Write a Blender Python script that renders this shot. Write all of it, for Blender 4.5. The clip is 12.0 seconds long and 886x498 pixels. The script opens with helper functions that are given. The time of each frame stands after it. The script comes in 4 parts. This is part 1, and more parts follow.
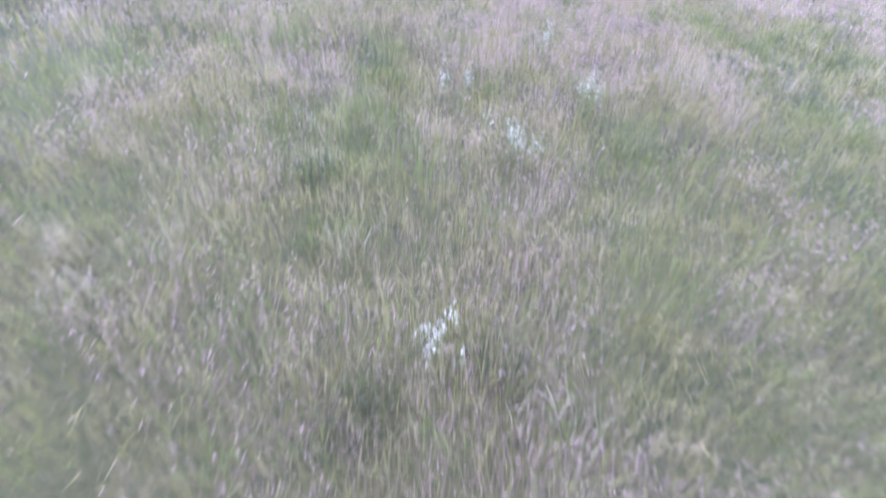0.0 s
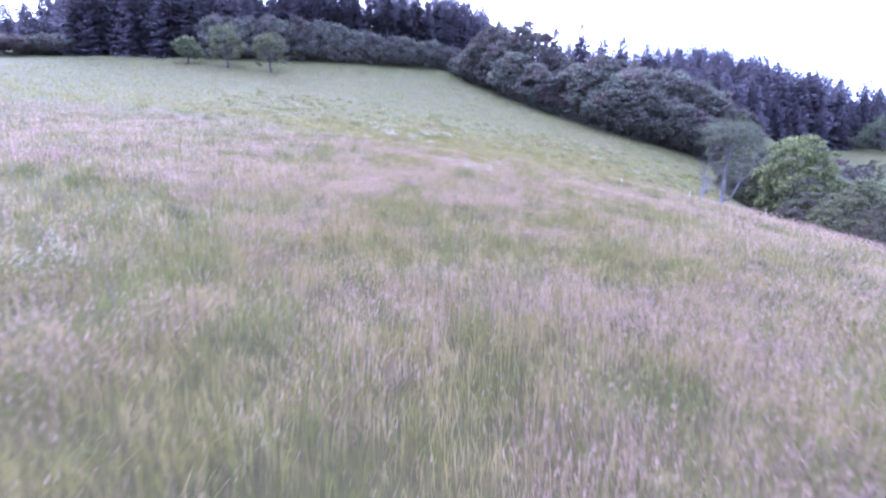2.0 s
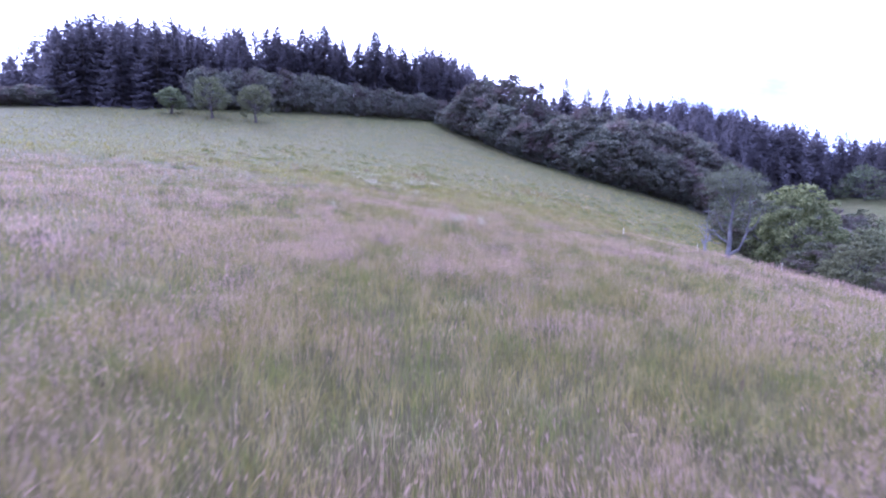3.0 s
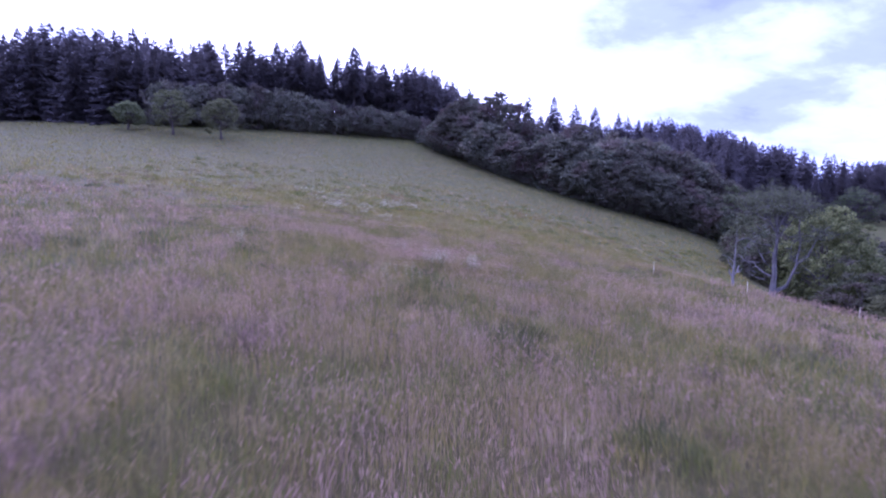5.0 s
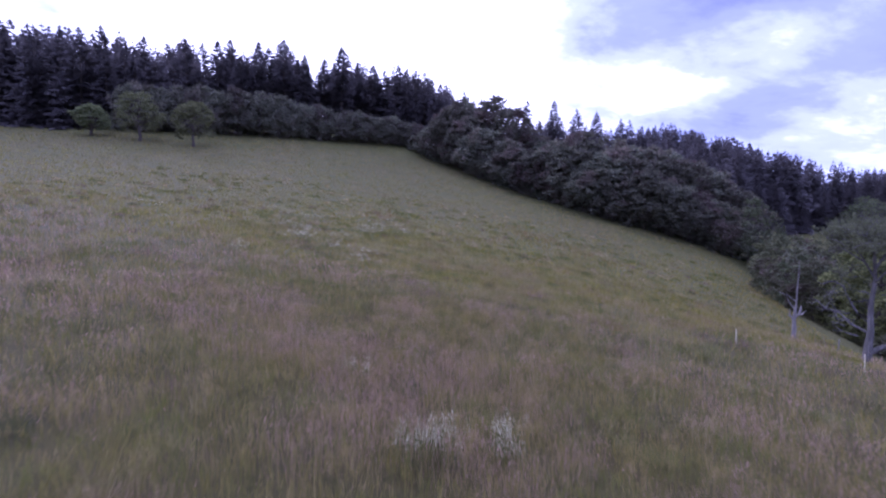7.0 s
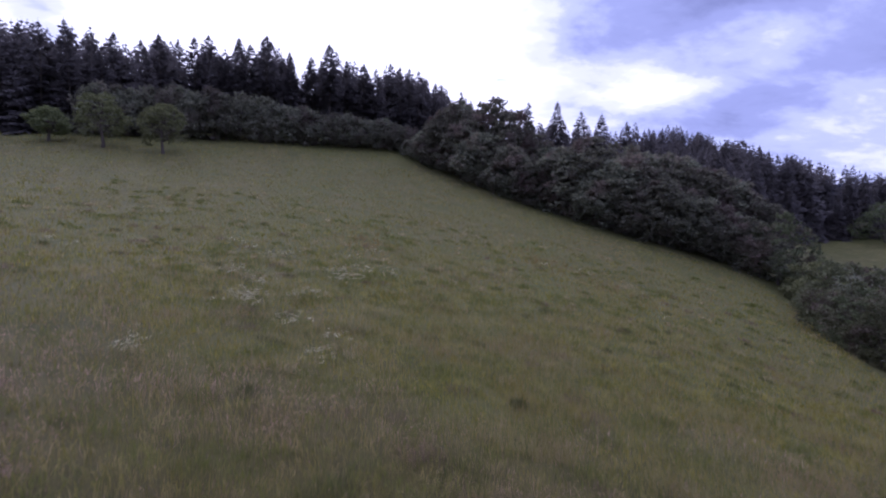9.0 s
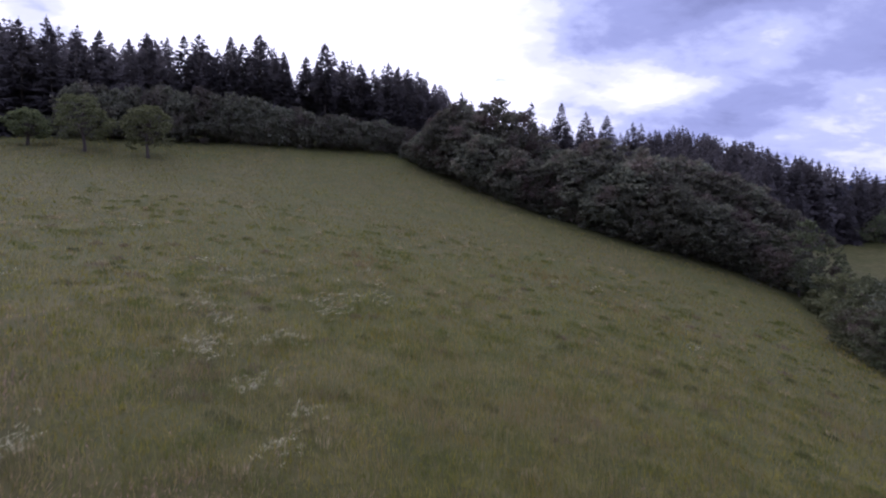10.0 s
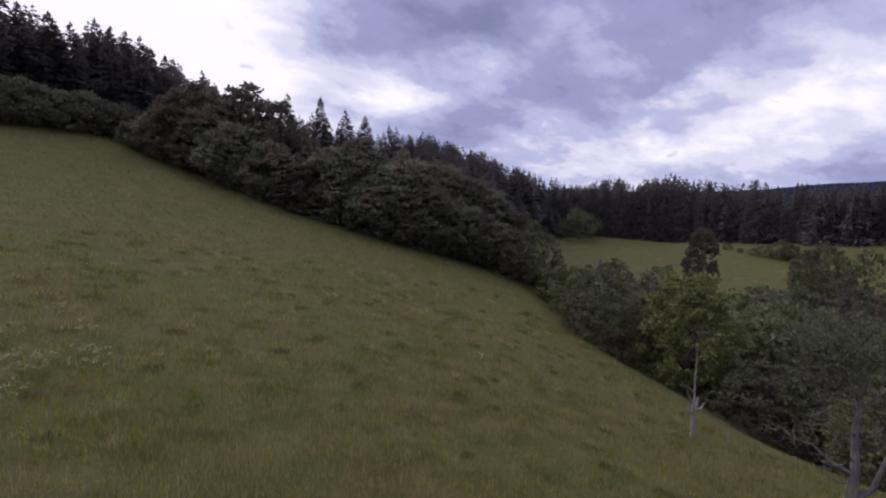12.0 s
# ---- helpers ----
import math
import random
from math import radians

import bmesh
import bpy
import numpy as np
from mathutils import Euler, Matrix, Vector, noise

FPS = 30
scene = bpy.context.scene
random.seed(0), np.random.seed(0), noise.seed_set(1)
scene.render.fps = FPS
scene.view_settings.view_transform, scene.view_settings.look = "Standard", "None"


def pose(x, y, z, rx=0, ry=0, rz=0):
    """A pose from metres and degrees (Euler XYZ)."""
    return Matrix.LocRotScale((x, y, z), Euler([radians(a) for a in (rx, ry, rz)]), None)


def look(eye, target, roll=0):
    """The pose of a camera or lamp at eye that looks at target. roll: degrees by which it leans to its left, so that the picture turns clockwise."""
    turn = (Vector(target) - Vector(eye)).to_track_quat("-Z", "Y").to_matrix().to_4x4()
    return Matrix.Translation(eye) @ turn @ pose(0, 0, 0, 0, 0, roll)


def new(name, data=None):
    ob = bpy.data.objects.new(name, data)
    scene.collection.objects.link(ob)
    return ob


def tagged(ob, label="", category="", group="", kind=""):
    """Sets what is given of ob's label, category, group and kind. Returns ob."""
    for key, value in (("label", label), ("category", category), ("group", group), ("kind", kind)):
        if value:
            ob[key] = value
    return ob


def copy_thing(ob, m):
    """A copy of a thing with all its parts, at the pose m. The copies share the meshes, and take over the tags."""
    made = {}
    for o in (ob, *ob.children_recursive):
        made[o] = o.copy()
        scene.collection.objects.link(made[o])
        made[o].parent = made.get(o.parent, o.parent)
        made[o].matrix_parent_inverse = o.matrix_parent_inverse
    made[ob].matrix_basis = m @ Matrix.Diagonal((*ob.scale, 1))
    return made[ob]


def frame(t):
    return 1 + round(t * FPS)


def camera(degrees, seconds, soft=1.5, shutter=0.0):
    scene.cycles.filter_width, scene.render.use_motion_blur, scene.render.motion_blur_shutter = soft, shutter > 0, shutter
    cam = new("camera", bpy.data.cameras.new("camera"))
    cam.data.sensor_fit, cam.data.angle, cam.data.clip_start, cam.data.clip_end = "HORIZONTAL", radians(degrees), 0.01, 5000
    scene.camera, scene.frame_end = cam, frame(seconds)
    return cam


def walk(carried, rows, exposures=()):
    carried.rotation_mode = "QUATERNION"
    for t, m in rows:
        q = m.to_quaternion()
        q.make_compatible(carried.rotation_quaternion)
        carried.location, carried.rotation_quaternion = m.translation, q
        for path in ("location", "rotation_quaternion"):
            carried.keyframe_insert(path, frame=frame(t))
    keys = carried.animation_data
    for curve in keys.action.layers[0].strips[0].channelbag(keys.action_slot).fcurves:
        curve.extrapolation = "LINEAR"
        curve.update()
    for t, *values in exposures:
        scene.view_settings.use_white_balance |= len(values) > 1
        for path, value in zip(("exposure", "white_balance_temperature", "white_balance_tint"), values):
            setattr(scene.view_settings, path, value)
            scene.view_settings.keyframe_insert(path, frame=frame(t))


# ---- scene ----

# ---------------------------------------------------------------- camera
cam = camera(87.0, 12.0, soft=2.15, shutter=0.36)
PATH = [
    (0, (0.46, 0.79, 2.58), (0.311, 2.324, 1.303), 1.8),
    (0.5, (0.31, 2.50, 2.61), (0.155, 4.168, 1.517), 1.2),
    (1, (0.18, 4.26, 2.64), (0.021, 6.042, 1.748), 1.1),
    (1.5, (0.13, 5.87, 2.61), (-0.021, 7.751, 1.935), 1.0),
    (2, (0.07, 7.60, 2.61), (-0.062, 9.543, 2.167), 0.8),
    (2.5, (0.02, 9.19, 2.60), (-0.091, 11.161, 2.284), 0.7),
    (3, (0.01, 10.87, 2.59), (-0.078, 12.856, 2.352), 0.7),
    (5, (0.06, 17.94, 2.65), (0.037, 19.934, 2.508), 0.7),
    (5.5, (0.04, 19.62, 2.88), (0.037, 21.620, 2.748), 0.7),
    (6, (0.01, 21.32, 3.26), (0.012, 23.318, 3.135), 0.7),
    (6.5, (-0.03, 23.03, 3.61), (-0.026, 25.029, 3.483), 0.7),
    (7, (-0.10, 24.79, 4.10), (-0.094, 26.785, 3.979), 0.7),
    (9, (-0.34, 31.70, 6.30), (-0.311, 33.696, 6.176), 0.6),
    (9.5, (-0.38, 33.38, 6.84), (-0.344, 35.372, 6.712), 0.5),
    (10, (-0.40, 35.16, 7.30), (-0.369, 37.156, 7.176), 0.5),
    (10.5, (-0.49, 36.62, 7.60), (-0.349, 38.612, 7.475), 0.4),
    (11, (-0.60, 37.76, 7.80), (-0.075, 39.685, 7.673), 0.4),
    (11.5, (-0.58, 38.74, 7.83), (0.309, 40.527, 7.708), 0.3),
    (12, (-0.55, 39.36, 7.83), (0.453, 41.088, 7.703), 0.4),
]
EXPOSURES = [(0, 2.45, 4300, 32), (1.5, 2.42, 4400, 37), (2.5, 2.12, 4440, 42), (3, 1.80, 4480, 44), (5, 0.98, 4520, 54), (7, 0.58, 4740, 48), (9, 0.14, 5120, 34), (11.4, -0.10, 5700, 25), (12, -0.22, 5870, 23)]
walk(cam, [(t, look(eye, target, roll)) for t, eye, target, roll in PATH], EXPOSURES)

# ---------------------------------------------------------------- sky and sun
SUN_TURN, SUN_HEIGHT = radians(-38), radians(38)  # turn from +y towards +x
world = bpy.data.worlds.new("world")
scene.world = world
world.use_nodes = True
wt = world.node_tree
wt.nodes.clear()


def wnode(kind, **inputs):
    n = wt.nodes.new(kind)
    for key, value in inputs.items():
        n.inputs[key].default_value = value
    return n


def wlink(a, b):
    wt.links.new(a, b)


def wmath(op, a, b=None):
    n = wt.nodes.new("ShaderNodeMath")
    n.operation = op
    for i, v in enumerate((a, b)):
        if v is None:
            continue
        if isinstance(v, (int, float)):
            n.inputs[i].default_value = v
        else:
            wlink(v, n.inputs[i])
    return n.outputs[0]


sky = wt.nodes.new("ShaderNodeTexSky")
sky.sky_type = "NISHITA"
sky.sun_disc = False
sky.sun_elevation, sky.sun_rotation = SUN_HEIGHT, SUN_TURN
coord = wt.nodes.new("ShaderNodeTexCoord")
split = wt.nodes.new("ShaderNodeSeparateXYZ")
wlink(coord.outputs["Generated"], split.inputs[0])
low = wmath("ADD", wmath("MAXIMUM", split.outputs["Z"], 0.0), 0.30)
flat = wt.nodes.new("ShaderNodeCombineXYZ")
wlink(wmath("DIVIDE", split.outputs["X"], low), flat.inputs[0])
wlink(wmath("DIVIDE", split.outputs["Y"], low), flat.inputs[1])
turned = wt.nodes.new("ShaderNodeMapping")
turned.inputs["Rotation"].default_value = (0, 0, radians(-28))
turned.inputs["Location"].default_value = (0.40, -0.43, 0)
turned.inputs["Scale"].default_value = (1.0, 1.45, 1)
wlink(flat.outputs[0], turned.inputs[0])
clouds = wnode("ShaderNodeTexNoise", Scale=1.15, Detail=7, Roughness=0.52, Distortion=0.35)
wlink(turned.outputs[0], clouds.inputs["Vector"])
heap = wnode("ShaderNodeTexNoise", Scale=4.2, Detail=8, Roughness=0.6, Distortion=0.2)
wlink(turned.outputs[0], heap.inputs["Vector"])
thick = wmath("ADD", wmath("MULTIPLY", clouds.outputs["Fac"], 0.56), wmath("MULTIPLY", heap.outputs["Fac"], 0.44))
# the cloud cover grows thin and white towards the hidden sun
toward = wt.nodes.new("ShaderNodeVectorMath")
toward.operation = "DOT_PRODUCT"
wlink(coord.outputs["Generated"], toward.inputs[0])
toward.inputs[1].default_value = (math.sin(SUN_TURN) * math.cos(SUN_HEIGHT), math.cos(SUN_TURN) * math.cos(SUN_HEIGHT), math.sin(SUN_HEIGHT))
veil = wnode("ShaderNodeMapRange")
wlink(toward.outputs["Value"], veil.inputs["Value"])
for key, value in (("From Min", 0.45), ("From Max", 0.95), ("To Min", 0.0), ("To Max", 0.24)):
    veil.inputs[key].default_value = value
# clouds by their bearing and height over the horizon, in degrees, with ragged edges
heading = wt.nodes.new("ShaderNodeCombineXYZ")
wlink(wmath("MULTIPLY", wmath("ARCTAN2", split.outputs["X"], split.outputs["Y"]), 57.2958), heading.inputs[0])
wlink(wmath("MULTIPLY", wmath("ARCSINE", split.outputs["Z"]), 57.2958), heading.inputs[1])


def wvector(op, a, b):
    n = wt.nodes.new("ShaderNodeVectorMath")
    n.operation = op
    for i, v in enumerate((a, b)):
        if isinstance(v, tuple):
            n.inputs[i].default_value = v
        else:
            wlink(v, n.inputs[i])
    return n.outputs[0]


drift = heading.outputs[0]
for scale, reach in ((0.11, (10.0, 5.0, 0)), (0.34, (6.5, 3.6, 0))):
    ragged = wnode("ShaderNodeTexNoise", Scale=scale, Detail=5, Roughness=0.55)
    wlink(wvector("MULTIPLY", heading.outputs[0], (0.7, 1.5, 1)), ragged.inputs["Vector"])
    drift = wvector("ADD", drift, wvector("MULTIPLY", wvector("SUBTRACT", ragged.outputs["Color"], (0.5, 0.5, 0.5)), reach))
lit = wmath("ADD", wmath("ADD", wmath("MULTIPLY", thick, 0.85), 0.08), veil.outputs[0])
# bearing, height, half width, half height, tilt, weight
CLOUDS = [(25, 23.0, 22, 6.8, 10, -0.16), (60, 23, 15, 5.5, 4, -0.10), (47, 14.2, 17, 2.6, 10, -0.05), (73, 5.0, 12, 1.8, 4, -0.08), (32, 11.0, 6, 3.5, 20, -0.04), (-40, 19, 5, 6, -20, -0.12), (48, 15, 40, 15, 0, -0.062),
          (22.8, 14.0, 6, 2.4, 6, 0.10), (34.5, 17.0, 4, 2.0, 20, 0.03), (39, 11, 8, 3.0, 10, 0.04), (58, 14.2, 7, 2.2, 10, 0.09), (61, 9.6, 22, 4.4, 13, 0.11), (0, 20, 18, 12, 0, 0.06)]
for bearing, height, half, deep, tilt, weight in CLOUDS:
    spot = wt.nodes.new("ShaderNodeMapping")
    spot.vector_type = "TEXTURE"
    for key, value in (("Location", (bearing, height, 0)), ("Rotation", (0, 0, radians(tilt))), ("Scale", (half, deep, 1))):
        spot.inputs[key].default_value = value
    wlink(drift, spot.inputs[0])
    size = wt.nodes.new("ShaderNodeVectorMath")
    size.operation = "LENGTH"
    wlink(spot.outputs[0], size.inputs[0])
    fade = wnode("ShaderNodeMapRange")
    fade.interpolation_type = "SMOOTHERSTEP"
    wlink(size.outputs["Value"], fade.inputs["Value"])
    for key, value in (("From Min", 0.0), ("From Max", 1.3), ("To Min", weight * 1.25), ("To Max", 0.0)):
        fade.inputs[key].default_value = value
    lit = wmath("ADD", lit, fade.outputs[0])
tone = wt.nodes.new("ShaderNodeValToRGB")
tone.color_ramp.interpolation = "EASE"
stops = tone.color_ramp.elements
stops[0].position, stops[0].color = 0.22, (0.27, 0.29, 0.43, 1)
stops[1].position, stops[1].color = 0.68, (1.26, 1.22, 1.18, 1)
mid = stops.new(0.36)
mid.color = (0.40, 0.425, 0.600, 1)
mid = stops.new(0.47)
mid.color = (0.61, 0.635, 0.79, 1)
mid = stops.new(0.55)
mid.color = (0.90, 0.89, 0.94, 1)
wlink(lit, tone.inputs[0])
gap = wnode("ShaderNodeMapRange")
wlink(heap.outputs["Fac"], gap.inputs["Value"])
for key, value in (("From Min", 0.66), ("From Max", 0.74), ("To Min", 0.0), ("To Max", 0.5)):
    gap.inputs[key].default_value = value
blue = wt.nodes.new("ShaderNodeVectorMath")
blue.operation = "SCALE"
wlink(sky.outputs[0], blue.inputs[0])
blue.inputs["Scale"].default_value = 0.10
cover = wt.nodes.new("ShaderNodeMix")
cover.data_type = "RGBA"
wlink(gap.outputs[0], cover.inputs["Factor"])
wlink(tone.outputs[0], cover.inputs[6])
wlink(blue.outputs[0], cover.inputs[7])
over = wnode("ShaderNodeMapRange")
wlink(split.outputs["Z"], over.inputs["Value"])
for key, value in (("From Min", 0.35), ("From Max", 1.0), ("To Min", 0.95), ("To Max", 1.4)):
    over.inputs[key].default_value = value
back = wnode("ShaderNodeBackground")
wlink(over.outputs[0], back.inputs["Strength"])
wlink(cover.outputs[2], back.inputs["Color"])
wlink(back.outputs[0], wt.nodes.new("ShaderNodeOutputWorld").inputs["Surface"])

sun_data = bpy.data.lights.new("sun", "SUN")
sun_data.energy, sun_data.angle, sun_data.color = 1.15, radians(28), (1.0, 0.92, 0.82)
sun = new("sun", sun_data)
sun_way = Vector((math.sin(SUN_TURN) * math.cos(SUN_HEIGHT), math.cos(SUN_TURN) * math.cos(SUN_HEIGHT), math.sin(SUN_HEIGHT)))
sun.matrix_basis = look(sun_way * 300, (0, 0, 0))


# ---------------------------------------------------------------- materials
class Mat:
    """A node material under way."""

    def __init__(self, name, rough=0.8):
        self.material = bpy.data.materials.new(name)
        self.material.use_nodes = True
        self.tree = self.material.node_tree
        self.bsdf = self.tree.nodes["Principled BSDF"]
        self.bsdf.inputs["Roughness"].default_value = rough
        self.bsdf.inputs["Specular IOR Level"].default_value = 0.25
        self.place = self.node("ShaderNodeNewGeometry").outputs["Position"]

    def node(self, kind, **inputs):
        n = self.tree.nodes.new(kind)
        for key, value in inputs.items():
            n.inputs[key].default_value = value
        return n

    def link(self, a, b):
        self.tree.links.new(a, b)

    def noise(self, scale, detail=4, rough=0.55, own=False, stretch=None):
        n = self.node("ShaderNodeTexNoise", Scale=scale, Detail=detail, Roughness=rough)
        where = self.node("ShaderNodeTexCoord").outputs["Object"] if own else self.place
        if stretch:
            m = self.node("ShaderNodeMapping")
            m.inputs["Scale"].default_value = stretch
            self.link(where, m.inputs[0])
            where = m.outputs[0]
        self.link(where, n.inputs["Vector"])
        return n.outputs["Fac"]

    def ramp(self, fac, *stops):
        n = self.node("ShaderNodeValToRGB")
        e = n.color_ramp.elements
        while len(e) < len(stops):
            e.new(0.5)
        for item, (at, colour) in zip(e, stops):
            item.position, item.color = at, (*colour, 1)
        self.link(fac, n.inputs[0])
        return n.outputs[0]

    def mix(self, fac, a, b, how="MIX"):
        n = self.node("ShaderNodeMix")
        n.data_type, n.blend_type = "RGBA", how
        for slot, v in ((0, fac), (6, a), (7, b)):
            if isinstance(v, (int, float)):
                n.inputs[slot].default_value = v
            elif isinstance(v, tuple):
                n.inputs[slot].default_value = (*v, 1)
            else:
                self.link(v, n.inputs[slot])
        return n.outputs[2]

    def span(self, v, a, b, c=0.0, d=1.0):
        n = self.node("ShaderNodeMapRange")
        for key, value in (("From Min", a), ("From Max", b), ("To Min", c), ("To Max", d)):
            n.inputs[key].default_value = value
        self.link(v, n.inputs["Value"])
        return n.outputs[0]

    def island(self):
        return self.node("ShaderNodeNewGeometry").outputs["Random Per Island"]

    def each(self):
        return self.node("ShaderNodeObjectInfo").outputs["Random"]

    def colour(self, c):
        self.link(c, self.bsdf.inputs["Base Color"])
        return self

    def bump(self, height, strength=0.4, distance=0.05):
        n = self.node("ShaderNodeBump", Strength=strength, Distance=distance)
        self.link(height, n.inputs["Height"])
        self.link(n.outputs[0], self.bsdf.inputs["Normal"])
        return self

    def see_through(self, share, colour):
        """Thin leaves let part of the light through."""
        t = self.node("ShaderNodeBsdfTranslucent")
        self.link(colour, t.inputs["Color"])
        m = self.node("ShaderNodeMixShader", Fac=share)
        self.link(self.bsdf.outputs[0], m.inputs[1])
        self.link(t.outputs[0], m.inputs[2])
        self.link(m.outputs[0], self.tree.nodes["Material Output"].inputs["Surface"])
        return self


def leaf_material(name, dark, mid_tone, light, share=0.3, twig=None, sheen=0.4, vary=0.25):
    m = Mat(name, 0.6)
    m.bsdf.inputs["Specular IOR Level"].default_value = sheen
    c = m.ramp(m.island(), (0.0, dark), (0.55, mid_tone), (1.0, light))
    c = m.mix(m.span(m.noise(0.45, 3), 0.4, 0.7, 0.0, 0.4), c, dark)
    if twig:
        c = m.mix(m.span(m.noise(0.3, 2), 0.5, 0.68), c, twig)
    hue = m.node("ShaderNodeHueSaturation")
    m.link(m.span(m.each(), 0, 1, 0.5 - vary * 0.1, 0.5 + vary * 0.08), hue.inputs["Hue"])
    m.link(m.span(m.each(), 0, 1, 1 - vary, 1 + vary), hue.inputs["Value"])
    m.link(c, hue.inputs["Color"])
    m.colour(hue.outputs[0])
    return m.see_through(share, hue.outputs[0]).material


def bark_material(name, dark, pale, scale=3.0):
    m = Mat(name, 0.9)
    grain = m.noise(scale, 6, 0.65, own=True, stretch=(4, 4, 0.6))
    m.colour(m.mix(m.span(m.noise(0.9, 3, own=True), 0.4, 0.65, 0, 0.6), m.ramp(grain, (0.3, dark), (0.7, pale)), dark))
    return m.bump(grain, 0.7, 0.04).material


SPRUCE = leaf_material("spruce_needles", (0.106, 0.096, 0.100), (0.124, 0.114, 0.117), (0.144, 0.133, 0.132), 0.50, sheen=0.02, vary=0.10)
DEEP = leaf_material("broad_leaves_dark", (0.106, 0.106, 0.082), (0.156, 0.158, 0.112), (0.224, 0.226, 0.150), 0.48, (0.176, 0.140, 0.118), sheen=0.08, vary=0.34)
HEDGE = leaf_material("hedge_leaves", (0.100, 0.100, 0.076), (0.146, 0.146, 0.104), (0.194, 0.194, 0.134), 0.45, (0.140, 0.120, 0.100), sheen=0.08)
FRESH = leaf_material("fresh_leaves", (0.110, 0.127, 0.051), (0.203, 0.225, 0.086), (0.308, 0.330, 0.140), 0.5, sheen=0.1, vary=0.06)
ORCHARD = leaf_material("orchard_leaves", (0.108, 0.120, 0.058), (0.158, 0.172, 0.082), (0.218, 0.232, 0.112), 0.45, sheen=0.12)
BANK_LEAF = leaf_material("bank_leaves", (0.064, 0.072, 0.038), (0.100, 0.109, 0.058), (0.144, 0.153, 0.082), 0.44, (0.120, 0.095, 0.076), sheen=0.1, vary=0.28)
WILLOW = leaf_material("pale_leaves", (0.074, 0.082, 0.044), (0.116, 0.126, 0.068), (0.162, 0.172, 0.098), 0.4, sheen=0.12)
BARK = bark_material("brown_bark", (0.045, 0.036, 0.030), (0.13, 0.11, 0.095))
DEAD_WOOD = bark_material("bleached_dead_wood", (0.10, 0.092, 0.088), (0.34, 0.318, 0.300), 3.0)
SPRUCE_BARK = bark_material("spruce_bark", (0.07, 0.058, 0.052), (0.22, 0.19, 0.17))
PALE_BARK = bark_material("weathered_pale_bark", (0.050, 0.047, 0.045), (0.215, 0.200, 0.190), 3.2)


def grass_material(name, dark, mid_tone, light, patch, share=0.3, shade=None, pale=None, size=1.0):
    m = Mat(name, 0.75)
    c = m.ramp(m.island(), (0.0, dark), (0.5, mid_tone), (1.0, light))
    c = m.mix(m.span(m.noise(0.12 / size, 3, 0.5), 0.35, 0.65, 0.0, 0.35), c, mid_tone)
    c = m.mix(m.span(m.noise(0.75 / size, 5, 0.65), 0.46, 0.60, 0.0, 0.85), c, patch)
    if pale:
        c = m.mix(m.span(m.noise(1.3 / size, 5, 0.7, stretch=(1, 1.4, 1)), 0.50, 0.64, 0.0, 0.8), c, pale)
    if shade:
        c = m.mix(m.span(m.noise(1.7 / size, 5, 0.65), 0.50, 0.64, 0.0, 0.85), c, shade)
    m.colour(c)
    return m.see_through(share, c).material


BLADES = grass_material("tall_grass_blades", (0.118, 0.112, 0.026), (0.202, 0.178, 0.044), (0.345, 0.282, 0.098), (0.132, 0.156, 0.030), 0.35, (0.064, 0.074, 0.018), (0.375, 0.290, 0.140), 0.6)
HEADS = grass_material("seed_heads", (0.32, 0.204, 0.157), (0.42, 0.273, 0.213), (0.52, 0.350, 0.275), (0.38, 0.265, 0.165), 0.4)
PASTURE = grass_material("pasture_blades", (0.082, 0.092, 0.008), (0.176, 0.172, 0.018), (0.420, 0.352, 0.080), (0.196, 0.158, 0.024), 0.45, (0.070, 0.094, 0.010), (0.350, 0.300, 0.074), 1.5)
LUSH = grass_material("lush_green_blades", (0.076, 0.094, 0.020), (0.118, 0.138, 0.032), (0.180, 0.194, 0.056), (0.110, 0.124, 0.026), 0.4)
RUSSET = grass_material("russet_seed_clumps", (0.110, 0.078, 0.058), (0.165, 0.118, 0.086), (0.230, 0.168, 0.120), (0.140, 0.108, 0.066), 0.4)
STRAW = grass_material("dry_straw", (0.20, 0.155, 0.075), (0.35, 0.28, 0.150), (0.52, 0.43, 0.26), (0.28, 0.25, 0.11), 0.35)
RUSH = grass_material("rush_blades", (0.050, 0.056, 0.022), (0.082, 0.090, 0.036), (0.135, 0.140, 0.062), (0.074, 0.084, 0.024), 0.35)
STALKS = grass_material("seed_stalks", (0.19, 0.172, 0.064), (0.27, 0.240, 0.100), (0.36, 0.312, 0.156), (0.26, 0.185, 0.100), 0.5)
SORREL = grass_material("sorrel_stalks", (0.16, 0.090, 0.034), (0.215, 0.125, 0.048), (0.29, 0.175, 0.072), (0.20, 0.130, 0.042), 0.4)
m = Mat("meadow_soil", 0.95)
tall = m.node("ShaderNodeAttribute")
tall.attribute_name = "tall_grass"
fine = m.noise(9, 8, 0.75)
patchy = m.noise(0.55, 8, 0.74)
short = m.ramp(patchy, (0.3, (0.044, 0.050, 0.012)), (0.5, (0.090, 0.084, 0.026)), (0.7, (0.160, 0.130, 0.055)))
short = m.mix(m.span(m.noise(0.09, 4, 0.6), 0.40, 0.62, 0.0, 0.6), short, (0.078, 0.084, 0.018))
long = m.ramp(patchy, (0.3, (0.035, 0.036, 0.009)), (0.5, (0.090, 0.072, 0.023)), (0.7, (0.066, 0.064, 0.014)))
c = m.mix(tall.outputs["Fac"], short, long)
